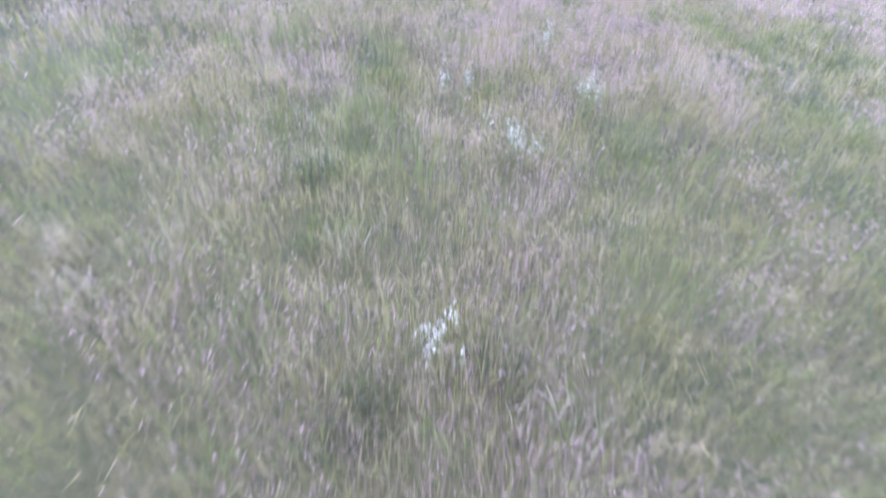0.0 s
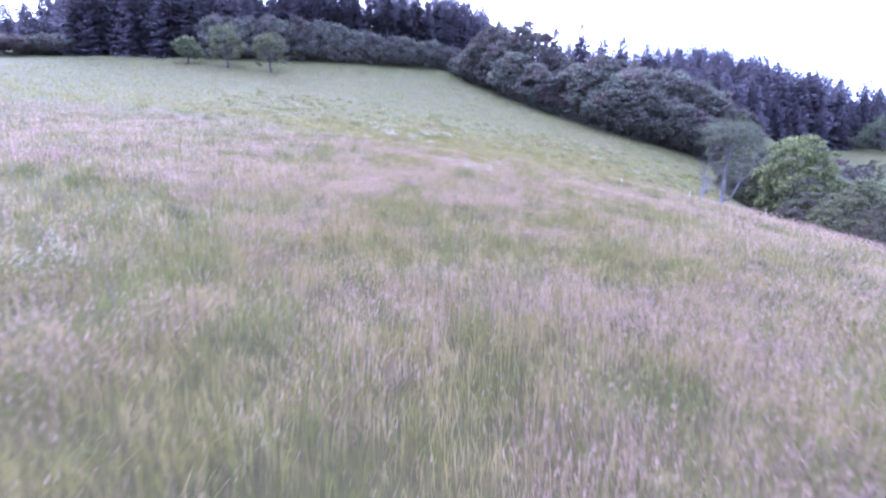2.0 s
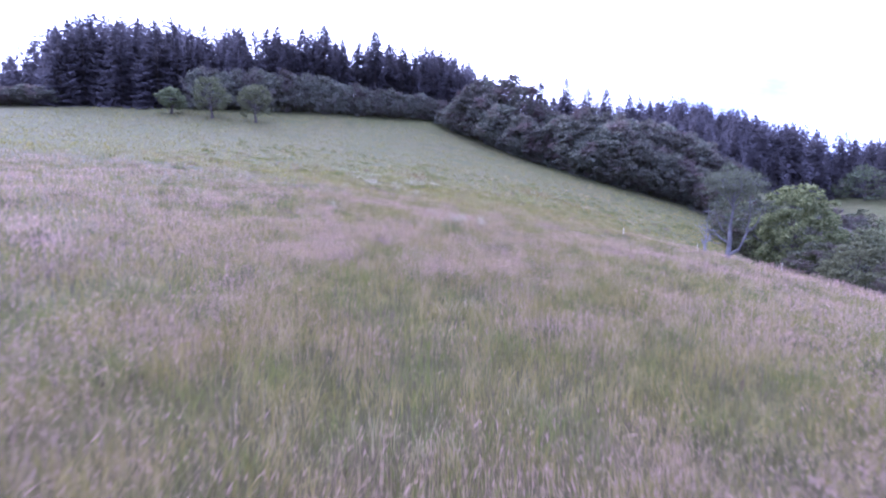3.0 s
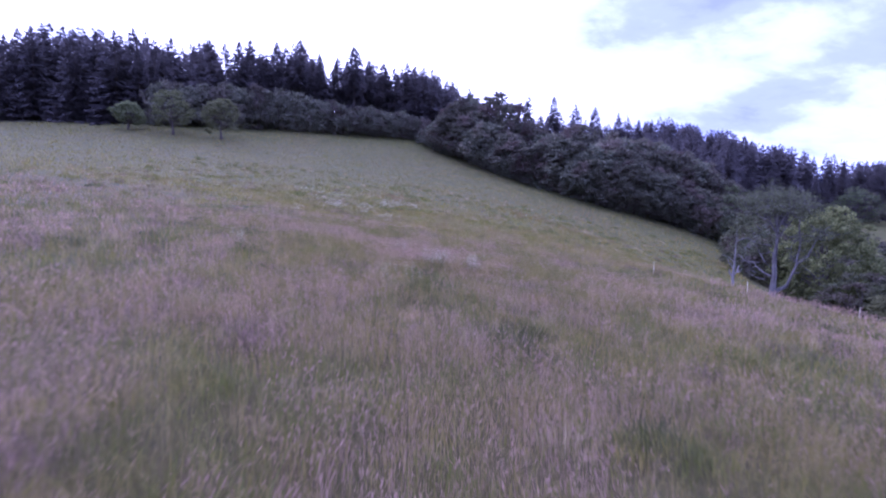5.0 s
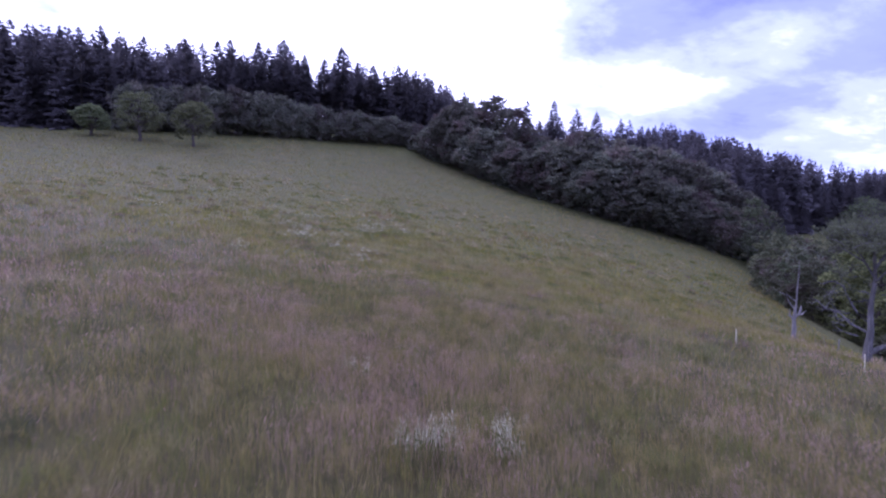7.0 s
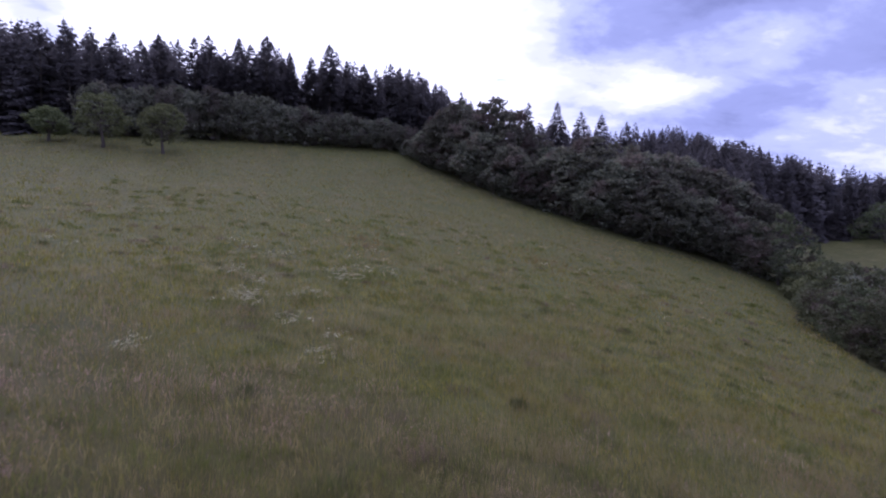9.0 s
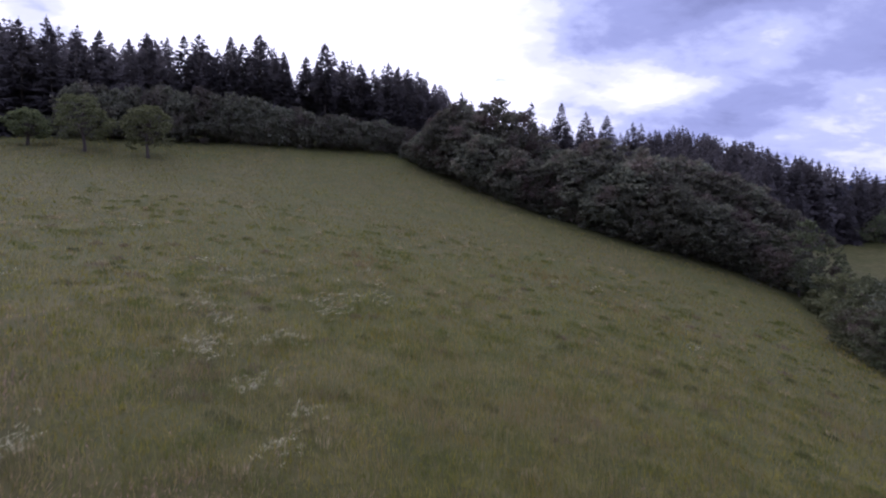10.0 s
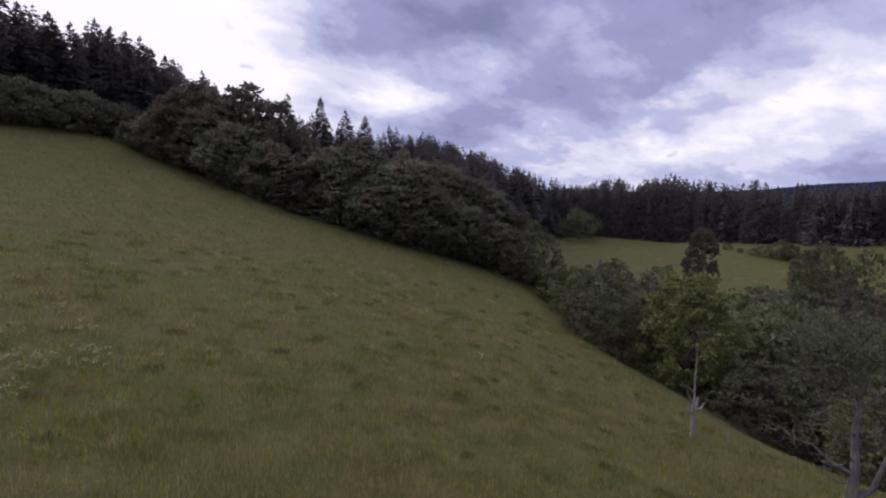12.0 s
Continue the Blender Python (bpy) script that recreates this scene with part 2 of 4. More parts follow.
c = m.mix(m.span(fine, 0.35, 0.65, 0.0, 0.65), c, (0.036, 0.038, 0.012))
m.colour(c)
SOIL = m.bump(m.noise(5, 8, 0.7), 0.8, 0.12).material

# dark far woods; the bluish haze of distance is painted into this colour
m = Mat("far_wooded_slope_haze_tint", 1.0)
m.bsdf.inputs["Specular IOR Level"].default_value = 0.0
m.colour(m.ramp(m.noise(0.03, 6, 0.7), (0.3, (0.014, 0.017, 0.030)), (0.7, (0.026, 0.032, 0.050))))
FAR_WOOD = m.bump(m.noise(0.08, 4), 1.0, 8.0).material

m = Mat("white_petals", 0.8)
m.colour(m.ramp(m.island(), (0, (0.38, 0.355, 0.22)), (1, (0.64, 0.60, 0.39))))
PETALS = m.material
m = Mat("flower_stems", 0.8)
m.colour(m.ramp(m.island(), (0, (0.09, 0.095, 0.025)), (1, (0.16, 0.16, 0.05))))
STEMS = m.material
m = Mat("white_plastic", 0.5)
m.colour(m.ramp(m.noise(9, 4, own=True), (0.3, (0.56, 0.52, 0.34)), (0.7, (0.72, 0.68, 0.50))))
PLASTIC = m.material
m = Mat("black_rubber", 0.6)
m.colour(m.ramp(m.noise(30, 3, own=True), (0.3, (0.02, 0.02, 0.02)), (0.7, (0.05, 0.05, 0.05))))
RUBBER = m.material

# ---------------------------------------------------------------- the lie of the land
rng = np.random.default_rng(7)
SLOPE = [2.804, 5.449, 7.071, 2.59, -2.0, -9.388, -2.641, 2.662, -0.641, -6.387, 7.264, -0.345, -3.353, 6.384, 0.192]
POWERS = [(i, j) for i in range(5) for j in range(5) if i + j <= 4]


def smooth(v, a, b):
    f = np.clip((v - a) / (b - a), 0, 1)
    return f * f * (3 - 2 * f)


def speck(x, y, size, seed=0):
    """Smooth value noise from 0 to 1 over the plan."""
    x, y = np.asarray(x, float) / size, np.asarray(y, float) / size
    ix, iy = np.floor(x).astype(np.int64), np.floor(y).astype(np.int64)
    fx, fy = x - ix, y - iy
    fx, fy = fx * fx * (3 - 2 * fx), fy * fy * (3 - 2 * fy)

    def corner(a, b):
        h = (a * 374761393 + b * 668265263 + seed * 974634777) & 0xFFFFFFFF
        h = ((h ^ (h >> 13)) * 1274126177) & 0xFFFFFFFF
        return ((h ^ (h >> 16)) & 0xFFFF) / 65535.0

    low_row = corner(ix, iy) * (1 - fx) + corner(ix + 1, iy) * fx
    high_row = corner(ix, iy + 1) * (1 - fx) + corner(ix + 1, iy + 1) * fx
    return low_row * (1 - fy) + high_row * fy


def tree_line(x):
    """The upper edge of the meadow, below the spruces."""
    return np.interp(x, [-130, -80, -65, -53, -42, -29, -18, -8, 0], [95, 102, 106, 108, 111.5, 116, 121.5, 127, 128])


def meadow_edge(y):
    """The meadow's edge on its valley side."""
    return np.interp(y, [-40, 20, 40, 48, 53, 62, 78, 86, 88.5, 91, 94, 100.5, 107, 113.5, 119, 125, 128], [38, 33, 27.5, 26, 24.8, 28, 35.5, 38, 38, 33.5, 24.5, 14.8, 7, 1.5, -4, -8.5, -10])


def standing(x, y, ragged=1.0):
    """1 where the grass stands tall and in seed, 0 on the grazed side."""
    line = np.interp(x, [-60, -40, -30, -20, -15, -8, -2, 2, 6, 12, 20, 40], [50, 50.5, 54, 51.5, 47, 44, 43, 41.3, 39.5, 40.3, 43, 44])
    return 1 - smooth(y + ragged * (7 * (speck(x, y, 5, 3) - 0.5) + 4 * (speck(x, y, 1.6, 4) - 0.5)), line - 4, line + 3.5)


def ground(x, y):
    x, y = np.asarray(x, float), np.asarray(y, float)
    u, v = np.tanh(x / 90) * 1.5, (np.clip(y, -20, 150) - 60) / 60
    spur = sum(c * u**i * v**j for c, (i, j) in zip(SLOPE, POWERS))
    spur = spur + 0.10 * np.maximum(y - 150, 0) * np.exp(-np.maximum(y - 150, 0) / 150)
    cx, cy = np.clip(x, -100, 190), np.clip(y, -60, 230)
    valley = -5.5 + 0.06 * (cx - 88) + 0.085 * (cy - 86) + 6 * np.exp(-(((x - 95) / 45) ** 2 + ((y - 190) / 40) ** 2))
    brow = np.where(y < 88, np.interp(y, [-40, 20, 40, 48, 53, 62, 78, 88], [38, 33, 27.5, 26, 24.8, 28, 35.5, 38]), 38 + 0.25 * (y - 88))
    w = smooth(x, brow - 1, brow + np.where(y < 88, 26, 40))
    z = spur * (1 - w) + valley * w - 0.72 * np.exp(-((x - 22) ** 2 + (y - 52) ** 2) / 70)
    z = z + 0.5 * np.exp(-(((x - 21) / 8) ** 2) - ((y - 37) / 6) ** 2)
    z = z + smooth(x, 92, 142) * np.clip(0.11 * (132 - y), 0, 6.5)
    far = np.hypot(x, y)
    z = z + 20 * smooth(far, 350, 1400) * speck(x, y, 420, 9)
    return z - 0.12 - 0.23 * standing(x, y, 0.0) + 0.10 * (speck(x, y, 2.3, 1) - 0.5) + 0.25 * (speck(x, y, 9, 2) - 0.5)


def mesh_of(name, verts, faces, *materials, slots=None):
    """A mesh from arrays of places and of faces that all have as many corners."""
    verts, faces = np.asarray(verts, np.float32), np.asarray(faces, np.int32)
    mesh = bpy.data.meshes.new(name)
    n, k = faces.shape
    mesh.vertices.add(len(verts))
    mesh.vertices.foreach_set("co", verts.ravel())
    mesh.loops.add(n * k)
    mesh.loops.foreach_set("vertex_index", faces.ravel())
    mesh.polygons.add(n)
    mesh.polygons.foreach_set("loop_start", np.arange(0, n * k, k, dtype=np.int32))
    for one in materials:
        mesh.materials.append(one)
    if slots is not None:
        mesh.polygons.foreach_set("material_index", np.asarray(slots, np.int32))
    mesh.update(calc_edges=True)
    return mesh


def part(name, verts, faces, material, parent, label="", round_off=False):
    """One mesh object under a thing or under a part."""
    mesh = mesh_of(name, verts, faces, material)
    if round_off:
        mesh.polygons.foreach_set("use_smooth", np.ones(len(mesh.polygons), bool))
    ob = new(name, mesh)
    ob.parent = parent
    if label:
        ob["label"] = label
    return ob


def thing(name, label, category, group="", kind=""):
    root = new(name)
    root.empty_display_size = 0.3
    return tagged(root, label, category, group, kind)


# one sheet of ground, fine near the walk and coarse towards the horizon
def spread(lo, hi, centre, near, count):
    a, b = np.arcsinh((lo - centre) / near), np.arcsinh((hi - centre) / near)
    return centre + near * np.sinh(np.linspace(a, b, count))


gx, gy = spread(-2200, 2200, 0, 26, 240), spread(-1500, 2600, 40, 30, 250)
X, Y = np.meshgrid(gx, gy)
Z = ground(X, Y)
index = np.arange(X.size).reshape(X.shape)
quads = np.stack([index[:-1, :-1], index[:-1, 1:], index[1:, 1:], index[1:, :-1]], -1).reshape(-1, 4)
sheet = mesh_of("ground", np.stack([X, Y, Z], -1).reshape(-1, 3), quads, SOIL)
sheet.polygons.foreach_set("use_smooth", np.ones(len(sheet.polygons), bool))
share = sheet.attributes.new("tall_grass", "FLOAT", "POINT")
share.data.foreach_set("value", standing(X, Y).ravel().astype(np.float32))
tagged(new("ground", sheet), "sloping hillside meadow soil under unmown grass", "ground", kind="structure")


def ridge(name, radius, a, b, rise, label, seed):
    """A far wooded ridge, a long rounded hill of real depth."""
    turn = np.radians(np.linspace(a, b, 160))
    deep = np.linspace(-1, 1, 14)
    T, D = np.meshgrid(turn, deep, indexing="ij")
    crest = rise * (0.80 + 0.35 * speck(T * 4, 0 * T, 1.0, seed)) * smooth(T, turn[0], turn[0] + 0.1) * (1 - smooth(T, turn[-1] - 0.1, turn[-1]))
    R_ = radius + 260 * D
    up = crest * np.cos(D * 1.45) + 5 * speck(T * 700, D * 9, 1.0, seed + 4) - 8
    v = np.stack([R_ * np.sin(T), R_ * np.cos(T), up], -1).reshape(-1, 3)
    i = np.arange(T.size).reshape(T.shape)
    f = np.stack([i[:-1, :-1], i[1:, :-1], i[1:, 1:], i[:-1, 1:]], -1).reshape(-1, 4)
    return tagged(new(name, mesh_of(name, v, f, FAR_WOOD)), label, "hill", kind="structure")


# no haze in the air here, only the bluish tint of FAR_WOOD
ridge("backdrop_hill", 1500, 20, 150, 112, "distant wooded hill ridge, bluish haze painted into its colour", 5)
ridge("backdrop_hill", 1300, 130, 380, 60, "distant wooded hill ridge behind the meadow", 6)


# ---------------------------------------------------------------- tree building
def tube(path, radii, sides=7):
    """A tapered tube along a path."""
    path = [Vector(p) for p in path]
    v, f = [], []
    for i, (p, r) in enumerate(zip(path, radii)):
        ahead = (path[min(i + 1, len(path) - 1)] - path[max(i - 1, 0)]).normalized()
        a = ahead.orthogonal().normalized()
        b = ahead.cross(a)
        for k in range(sides):
            t = 2 * math.pi * k / sides
            v.append(p + (a * math.cos(t) + b * math.sin(t)) * r)
        if i:
            for k in range(sides):
                q, w = (i - 1) * sides, i * sides
                f.append((q + k, q + (k + 1) % sides, w + (k + 1) % sides, w + k))
    return np.array([tuple(p) for p in v]), np.array(f)


def joined(pieces):
    v, f, n = [], [], 0
    for a, b in pieces:
        v.append(a)
        f.append(b + n)
        n += len(a)
    return np.concatenate(v), np.concatenate(f)


def wander(r, start, end, bend=0.1, steps=5):
    """A crooked way from start to end."""
    start, end = np.array(start, float), np.array(end, float)
    size = np.linalg.norm(end - start)
    f = np.linspace(0, 1, steps)
    way = start + f[:, None] * (end - start)
    way[1:-1] += r.normal(0, bend * size, (steps - 2, 3)) * np.array([1, 1, 0.6])
    return way


def leaves(r, centres, outward, size, long=1.5, droop=0.0, lay=0.0):
    """Small folded diamonds, each turned its own way; lay turns their faces upwards."""
    n = len(centres)
    d = outward + r.normal(0, 0.55, (n, 3))
    d[:, 2] -= droop
    d /= np.linalg.norm(d, axis=1, keepdims=True) + 1e-9
    side = np.cross(d, r.normal(0, 1, (n, 3)) + np.array([0, 0, lay]))
    side /= np.linalg.norm(side, axis=1, keepdims=True) + 1e-9
    up = np.cross(side, d)
    s = (size * r.uniform(0.6, 1.4, n))[:, None]
    root, tip = centres - d * s * long * 0.5, centres + d * s * long * 0.5 - up * s * 0.15
    a, b = centres + side * s * 0.5 + up * s * 0.2, centres - side * s * 0.5 + up * s * 0.2
    v = np.stack([root, a, tip, b], 1).reshape(-1, 3)
    return v, np.arange(4 * n).reshape(n, 4)


def clumped_crown(r, centre, radius, height, lobes, clumps, per, size, lump=0.3, clump=0.75, taper=0.25, flat=0.5, low=-0.9):
    """Leaves in flat sprays, the sprays on lobes, the lobes over an egg-shaped crown, with shaded gaps between them."""
    k = np.arange(lobes) + 0.5
    up, turn = 1 - (1 - low) * k / lobes, k * 2.39996 + r.uniform(0, 6.28)
    v = np.stack([np.sqrt(1 - up**2) * np.cos(turn), np.sqrt(1 - up**2) * np.sin(turn), up], -1) + r.normal(0, 0.10, (lobes, 3))
    mids = v * r.uniform(0.64, 0.82, (lobes, 1)) * np.array([radius, radius, height / 2])
    mids[:, :2] *= 1 - taper * mids[:, 2:] / (height / 2)
    big = lump * radius * r.uniform(0.7, 1.25, lobes)
    pick = r.choice(lobes, clumps, p=big**2 / np.sum(big**2))
    way = r.normal(0, 0.75, (clumps, 3)) + v[pick] + np.array([0, 0, 0.2])
    way /= np.linalg.norm(way, axis=1, keepdims=True)
    spots = mids[pick] + way * (big[pick] * r.uniform(0.65, 1.08, clumps))[:, None] * np.array([1, 1, max(0.9, 0.42 * height / radius)])
    grown = clump * r.uniform(0.6, 1.3, clumps)
    off = r.normal(0, 1, (clumps * per, 3))
    off /= np.linalg.norm(off, axis=1, keepdims=True)
    off[:, 2] = np.where(off[:, 2] < -0.2, -off[:, 2], off[:, 2]) - 0.15
    fill = (np.repeat(grown, per) * np.sqrt(r.uniform(0.1, 1, clumps * per)))[:, None]
    at = np.repeat(spots, per, axis=0) + off * fill * np.array([1, 1, flat])
    out = off * np.array([1, 1, 0.2]) + 0.5 * np.repeat(way, per, axis=0)
    return leaves(r, at + np.array(centre, float), out, size, droop=0.1, lay=0.15), mids + np.array(centre, float)


def limbs_to(r, base, ends, thick, start=0.35, sides=5):
    """A trunk and limbs that reach for the lobes of a crown."""
    base, ends = np.array(base, float), np.array(ends, float)
    top = ends[np.argmax(ends[:, 2])]
    spine = wander(r, base, top * np.array([0.2, 0.2, 1]), 0.02, 7)
    pieces = [tube(spine, np.linspace(thick, thick * 0.18, 7) * np.array([1.35, 1.05, 1, 1, 1, 1, 1]), 9)]
    for e in ends:
        k = int(np.clip(start * 7 + r.integers(0, 3), 1, 5))
        pieces.append(tube(wander(r, spine[k], e, 0.07, 5), np.linspace(thick * 0.42, thick * 0.08, 5), sides))
    return joined(pieces)


def broadleaf(name, label, r, height, radius, leaf_mat, clumps=200, per=12, size=0.34, bare=0.1, lobes=26, thick=0.22, group="", lump=0.3, clump=0.75, bark=BARK, category="tree", taper=0.25, flat=0.5, low=-0.9):
    root = thing(name, label, category, group)
    crown_h = height * (1 - bare)
    (v, f), mids = clumped_crown(r, (0, 0, height * bare + crown_h / 2), radius, crown_h, lobes, clumps, per, size, lump, clump, taper, flat, low)
    f = f[v[f][:, :, 2].min(1) > 0.03]
    tv, tf = limbs_to(r, (0, 0, -0.5), mids[:: max(1, lobes // 10)], thick)
    part("trunk", tv, tf, bark, root, round_off=True)
    part("crown", v, f, leaf_mat, root)
    return root


def spruce_arrays(r, height, spread_, bare=0.05, levels=30, arms=11, tufts_=13, swell=1.0):
    """Whorls of drooping boughs, each fringed with tufts of needles, as triangles."""
    f = np.repeat(np.linspace(0, 1, levels), arms)
    n = len(f)
    keep = r.uniform(0, 1, n) < 1 - 0.45 * f
    t = (np.arange(n) * 6.283 / arms + np.repeat(r.uniform(0, 6.28, levels), arms) + r.normal(0, 0.16, n))[keep]
    f = np.clip(f[keep] + r.normal(0, 0.010, keep.sum()), 0, 1)
    n = len(f)
    z0, phase = height * bare, r.uniform(0, 6.28)
    level = 0.88 + 0.20 * r.uniform(0, 1, levels)
    reach = spread_ * (1 - f) ** 0.84 * np.interp(f * (levels - 1), np.arange(levels), level) + 0.10
    if bare > 0.2:
        reach *= 0.55 + 0.45 * smooth(f, 0, 0.3)
    length = reach * r.uniform(0.80, 1.08, n) * (1 + 0.10 * np.sin(2 * t + phase + 5 * f))
    sag = length * (r.uniform(0.30, 0.60, n) - 0.75 * np.maximum(0, f - 0.55) / 0.45)
    root_z = z0 + (height - z0) * f**0.96 * 0.985
    g = r.uniform(0.18, 1.0, (n, tufts_)) ** 0.8
    hand = np.where(r.uniform(0, 1, (n, tufts_)) < 0.5, -1.0, 1.0)
    out = np.stack([np.cos(t), np.sin(t), 0 * t], -1)[:, None, :]
    side = np.stack([-np.sin(t), np.cos(t), 0 * t], -1)[:, None, :]
    long = length[:, None]
    p = out * (long * g)[..., None]
    p[..., 2] += root_z[:, None] - sag[:, None] * g + 0.10 * long * g**3
    wide = (0.36 * long * (1.12 - g) + 0.10) * r.uniform(0.6, 1.3, g.shape) * swell
    half = (0.10 + 0.070 * long) * r.uniform(0.7, 1.3, g.shape) * swell
    tip = p + side * (hand * wide)[..., None] + out * (wide * r.uniform(0.1, 0.7, g.shape))[..., None]
    tip[..., 2] -= wide * r.uniform(0.2, 1.0, g.shape) + 0.06
    a, b = p - out * half[..., None], p + out * half[..., None]
    a[..., 2] += r.normal(0, 0.08, g.shape)
    b[..., 2] -= r.uniform(0.0, 0.16, g.shape)
    verts = np.stack([a, b, tip], 2).reshape(-1, 3)
    crest = []
    for k in (0.0, 2.1, 4.2):
        crest += [(0.09 * math.cos(k), 0.09 * math.sin(k), height * 0.95), (-0.06 * math.sin(k), 0.06 * math.cos(k), height * 0.955), (0, 0, height * 1.03)]
    verts = np.concatenate([verts, np.array(crest)])
    return verts, np.arange(len(verts)).reshape(-1, 3)


def spruce(name, label, r, height, spread_, bare=0.05, levels=26, arms=9, group=""):
    root = thing(name, label, "tree", group)
    way = wander(r, (0, 0, -0.6), (0, 0, height * 0.97), 0.004, 6)
    tv, tf = tube(way, np.linspace(0.21, 0.025, 6) * height / 17, 8)
    part("trunk", tv, tf, SPRUCE_BARK, root, round_off=True)
    v, f = spruce_arrays(r, height, spread_, bare, levels, arms)
    part("crown", v, f, SPRUCE, root)
    return root


class Nursery:
    """A few grown trees of a kind, planted first themselves and then as copies."""

    def __init__(self, grown, height):
        self.grown, self.height, self.planted = grown, height, set()

    def plant(self, k, x, y, height, wide=1.0, spin=0.0, sink=0.1):
        proto = self.grown[k % len(self.grown)]
        s = height / self.height
        place = pose(x, y, float(ground(x, y)) - sink, 0, 0, spin) @ Matrix.Diagonal((s * wide, s * wide, s, 1))
        if k % len(self.grown) not in self.planted:
            self.planted.add(k % len(self.grown))
            proto.matrix_basis = place
            return proto
        proto_scale = proto.scale.copy()
        return copy_thing(proto, place @ Matrix.Diagonal((1 / proto_scale.x, 1 / proto_scale.y, 1 / proto_scale.z, 1)))


# ---------------------------------------------------------------- spruces above the meadow
SPRUCE_LABEL = "tall dark green spruce in the forest above the meadow"
full = Nursery([spruce("spruce_tree", SPRUCE_LABEL, rng, 17, w, 0.03, 34, 12, "spruces of the forest") for w in (5.0, 4.3, 5.4, 4.7)], 17)
high = Nursery([spruce("spruce_tree", "tall spruce with a bare pale lower trunk", rng, 17, w, b, 26, 12, "spruces of the forest") for w, b in ((4.1, 0.38), (4.7, 0.33), (3.8, 0.44))], 17)
UPPER = [(-83.2, 106.4, 15.9), (-83.3, 109.4, 17.4), (-79.7, 108.3, 17.7), (-80.8, 112.0, 18.7), (-73.0, 109.9, 17.7), (-71.2, 113.6, 17.7), (-65.7, 111.0, 17.8), (-64.7, 115.1, 18.7),
         (-62.6, 118.5, 16.7), (-61.4, 122.7, 17.2), (-56.9, 123.6, 15.8), (-52.8, 122.3, 17.3), (-51.0, 125.7, 16.8), (-46.6, 123.1, 17.4), (-45.5, 126.5, 17.9)]
TALL = [(-39.1, 125.5, 18.0), (-38.3, 129.0, 17.0), (-34.4, 127.4, 19.1), (-30.9, 130.5, 16.5), (-27.1, 133.0, 16.1), (-22.7, 130.4, 19.3), (-20.1, 135.5, 16.4), (-16.6, 136.3, 16.3),
        (-13.8, 135.9, 15.8), (-11.1, 140.4, 17.6), (-8.8, 138.6, 17.2), (-6.9, 142.2, 17.1), (-4.6, 139.6, 17.1), (-0.9, 140.2, 15.0)]
for k, (x, y, h) in enumerate(UPPER):
    full.plant(k, x, y, h, rng.uniform(0.95, 1.2), rng.uniform(0, 360))
for k, (x, y, h) in enumerate(TALL):
    (high if k < 8 else full).plant(k, x, y, h, rng.uniform(0.9, 1.2), rng.uniform(0, 360))
for k in range(34):
    x = -82 + 2.35 * k + rng.uniform(-1.0, 1.0)
    y = float(tree_line(x)) + rng.uniform(6, 24)
    if x < -50:
        full.plant(k, x, y - 3, rng.uniform(11.5, 16), rng.uniform(0.95, 1.25), rng.uniform(0, 360))
    else:
        high.plant(k, x, y + 5, rng.uniform(13, 16), rng.uniform(0.9, 1.2), rng.uniform(0, 360))
# spruces on the skyline behind the broad-leaved belt: x, y, top
SKYLINE = [(18.4, 129.4, 31.0), (23.6, 126.1, 30.2), (29.4, 129.5, 29.3), (35.6, 134.8, 29.9), (42.6, 138.4, 29.2), (48.4, 140.1, 28.0), (53.5, 144.2, 28.9), (59.2, 145.7, 27.9), (64.5, 147.3, 27.1),
           (73.2, 152.4, 26.4), (85.6, 162.2, 27.9), (88.7, 159.9, 25.8), (97.1, 159.8, 24.5), (100.0, 157.3, 23.0), (107.0, 157.8, 21.5), (115.2, 157.0, 20.5)]
FAR_ROW = [(120.3, 151.7, 19.5), (127.0, 144.0, 22.3), (132.9, 141.5, 19.4), (134.9, 138.8, 21.5), (137.8, 134.7, 21.9), (136.8, 130.8, 22.8), (143.9, 129.0, 20.6), (142.0, 122.5, 20.4), (147.5, 118.8, 18.7),
           (142.9, 110.2, 19.9), (149.7, 107.5, 18.3), (147.6, 99.7, 18.6), (147.9, 93.6, 17.6), (146.8, 87.5, 18.0), (143.1, 82.6, 17.2)]
for k, (x, y, top) in enumerate(SKYLINE + FAR_ROW):
    full.plant(k, x, y, max(7.0, top - float(ground(x, y))), rng.uniform(0.9, 1.15) if x < 80 else rng.uniform(0.72, 0.90), rng.uniform(0, 360))

# the front of the lower forest, towards the valley field
for k in range(26):
    f = k / 25
    x, y = 44 + 72 * f + rng.uniform(-2, 2), np.interp(f, [0, 0.15, 0.35, 0.6, 1], [107, 117, 136, 147, 154]) + rng.uniform(-2.0, 2.0)
    full.plant(k, x, y, rng.uniform(9.5, 13.5), rng.uniform(0.9, 1.2), rng.uniform(0, 360))

# the rest of the spruce forest, kept just below the skyline that the single trees make
pieces = []
simple = [spruce_arrays(rng, 16, w, 0.04, 25, 9, 4, 1.75) for w in (4.6, 5.1, 5.6)]
tops = [(x, y, h + float(ground(x, y))) for x, y, h in UPPER + TALL] + SKYLINE + FAR_ROW + [(-92, 108, 32.0), (-110, 108, 30.0)]
tops = sorted((math.atan2(x, y - 18), (z - 2.6) / math.hypot(x, y - 18)) for x, y, z in tops)
plots = []


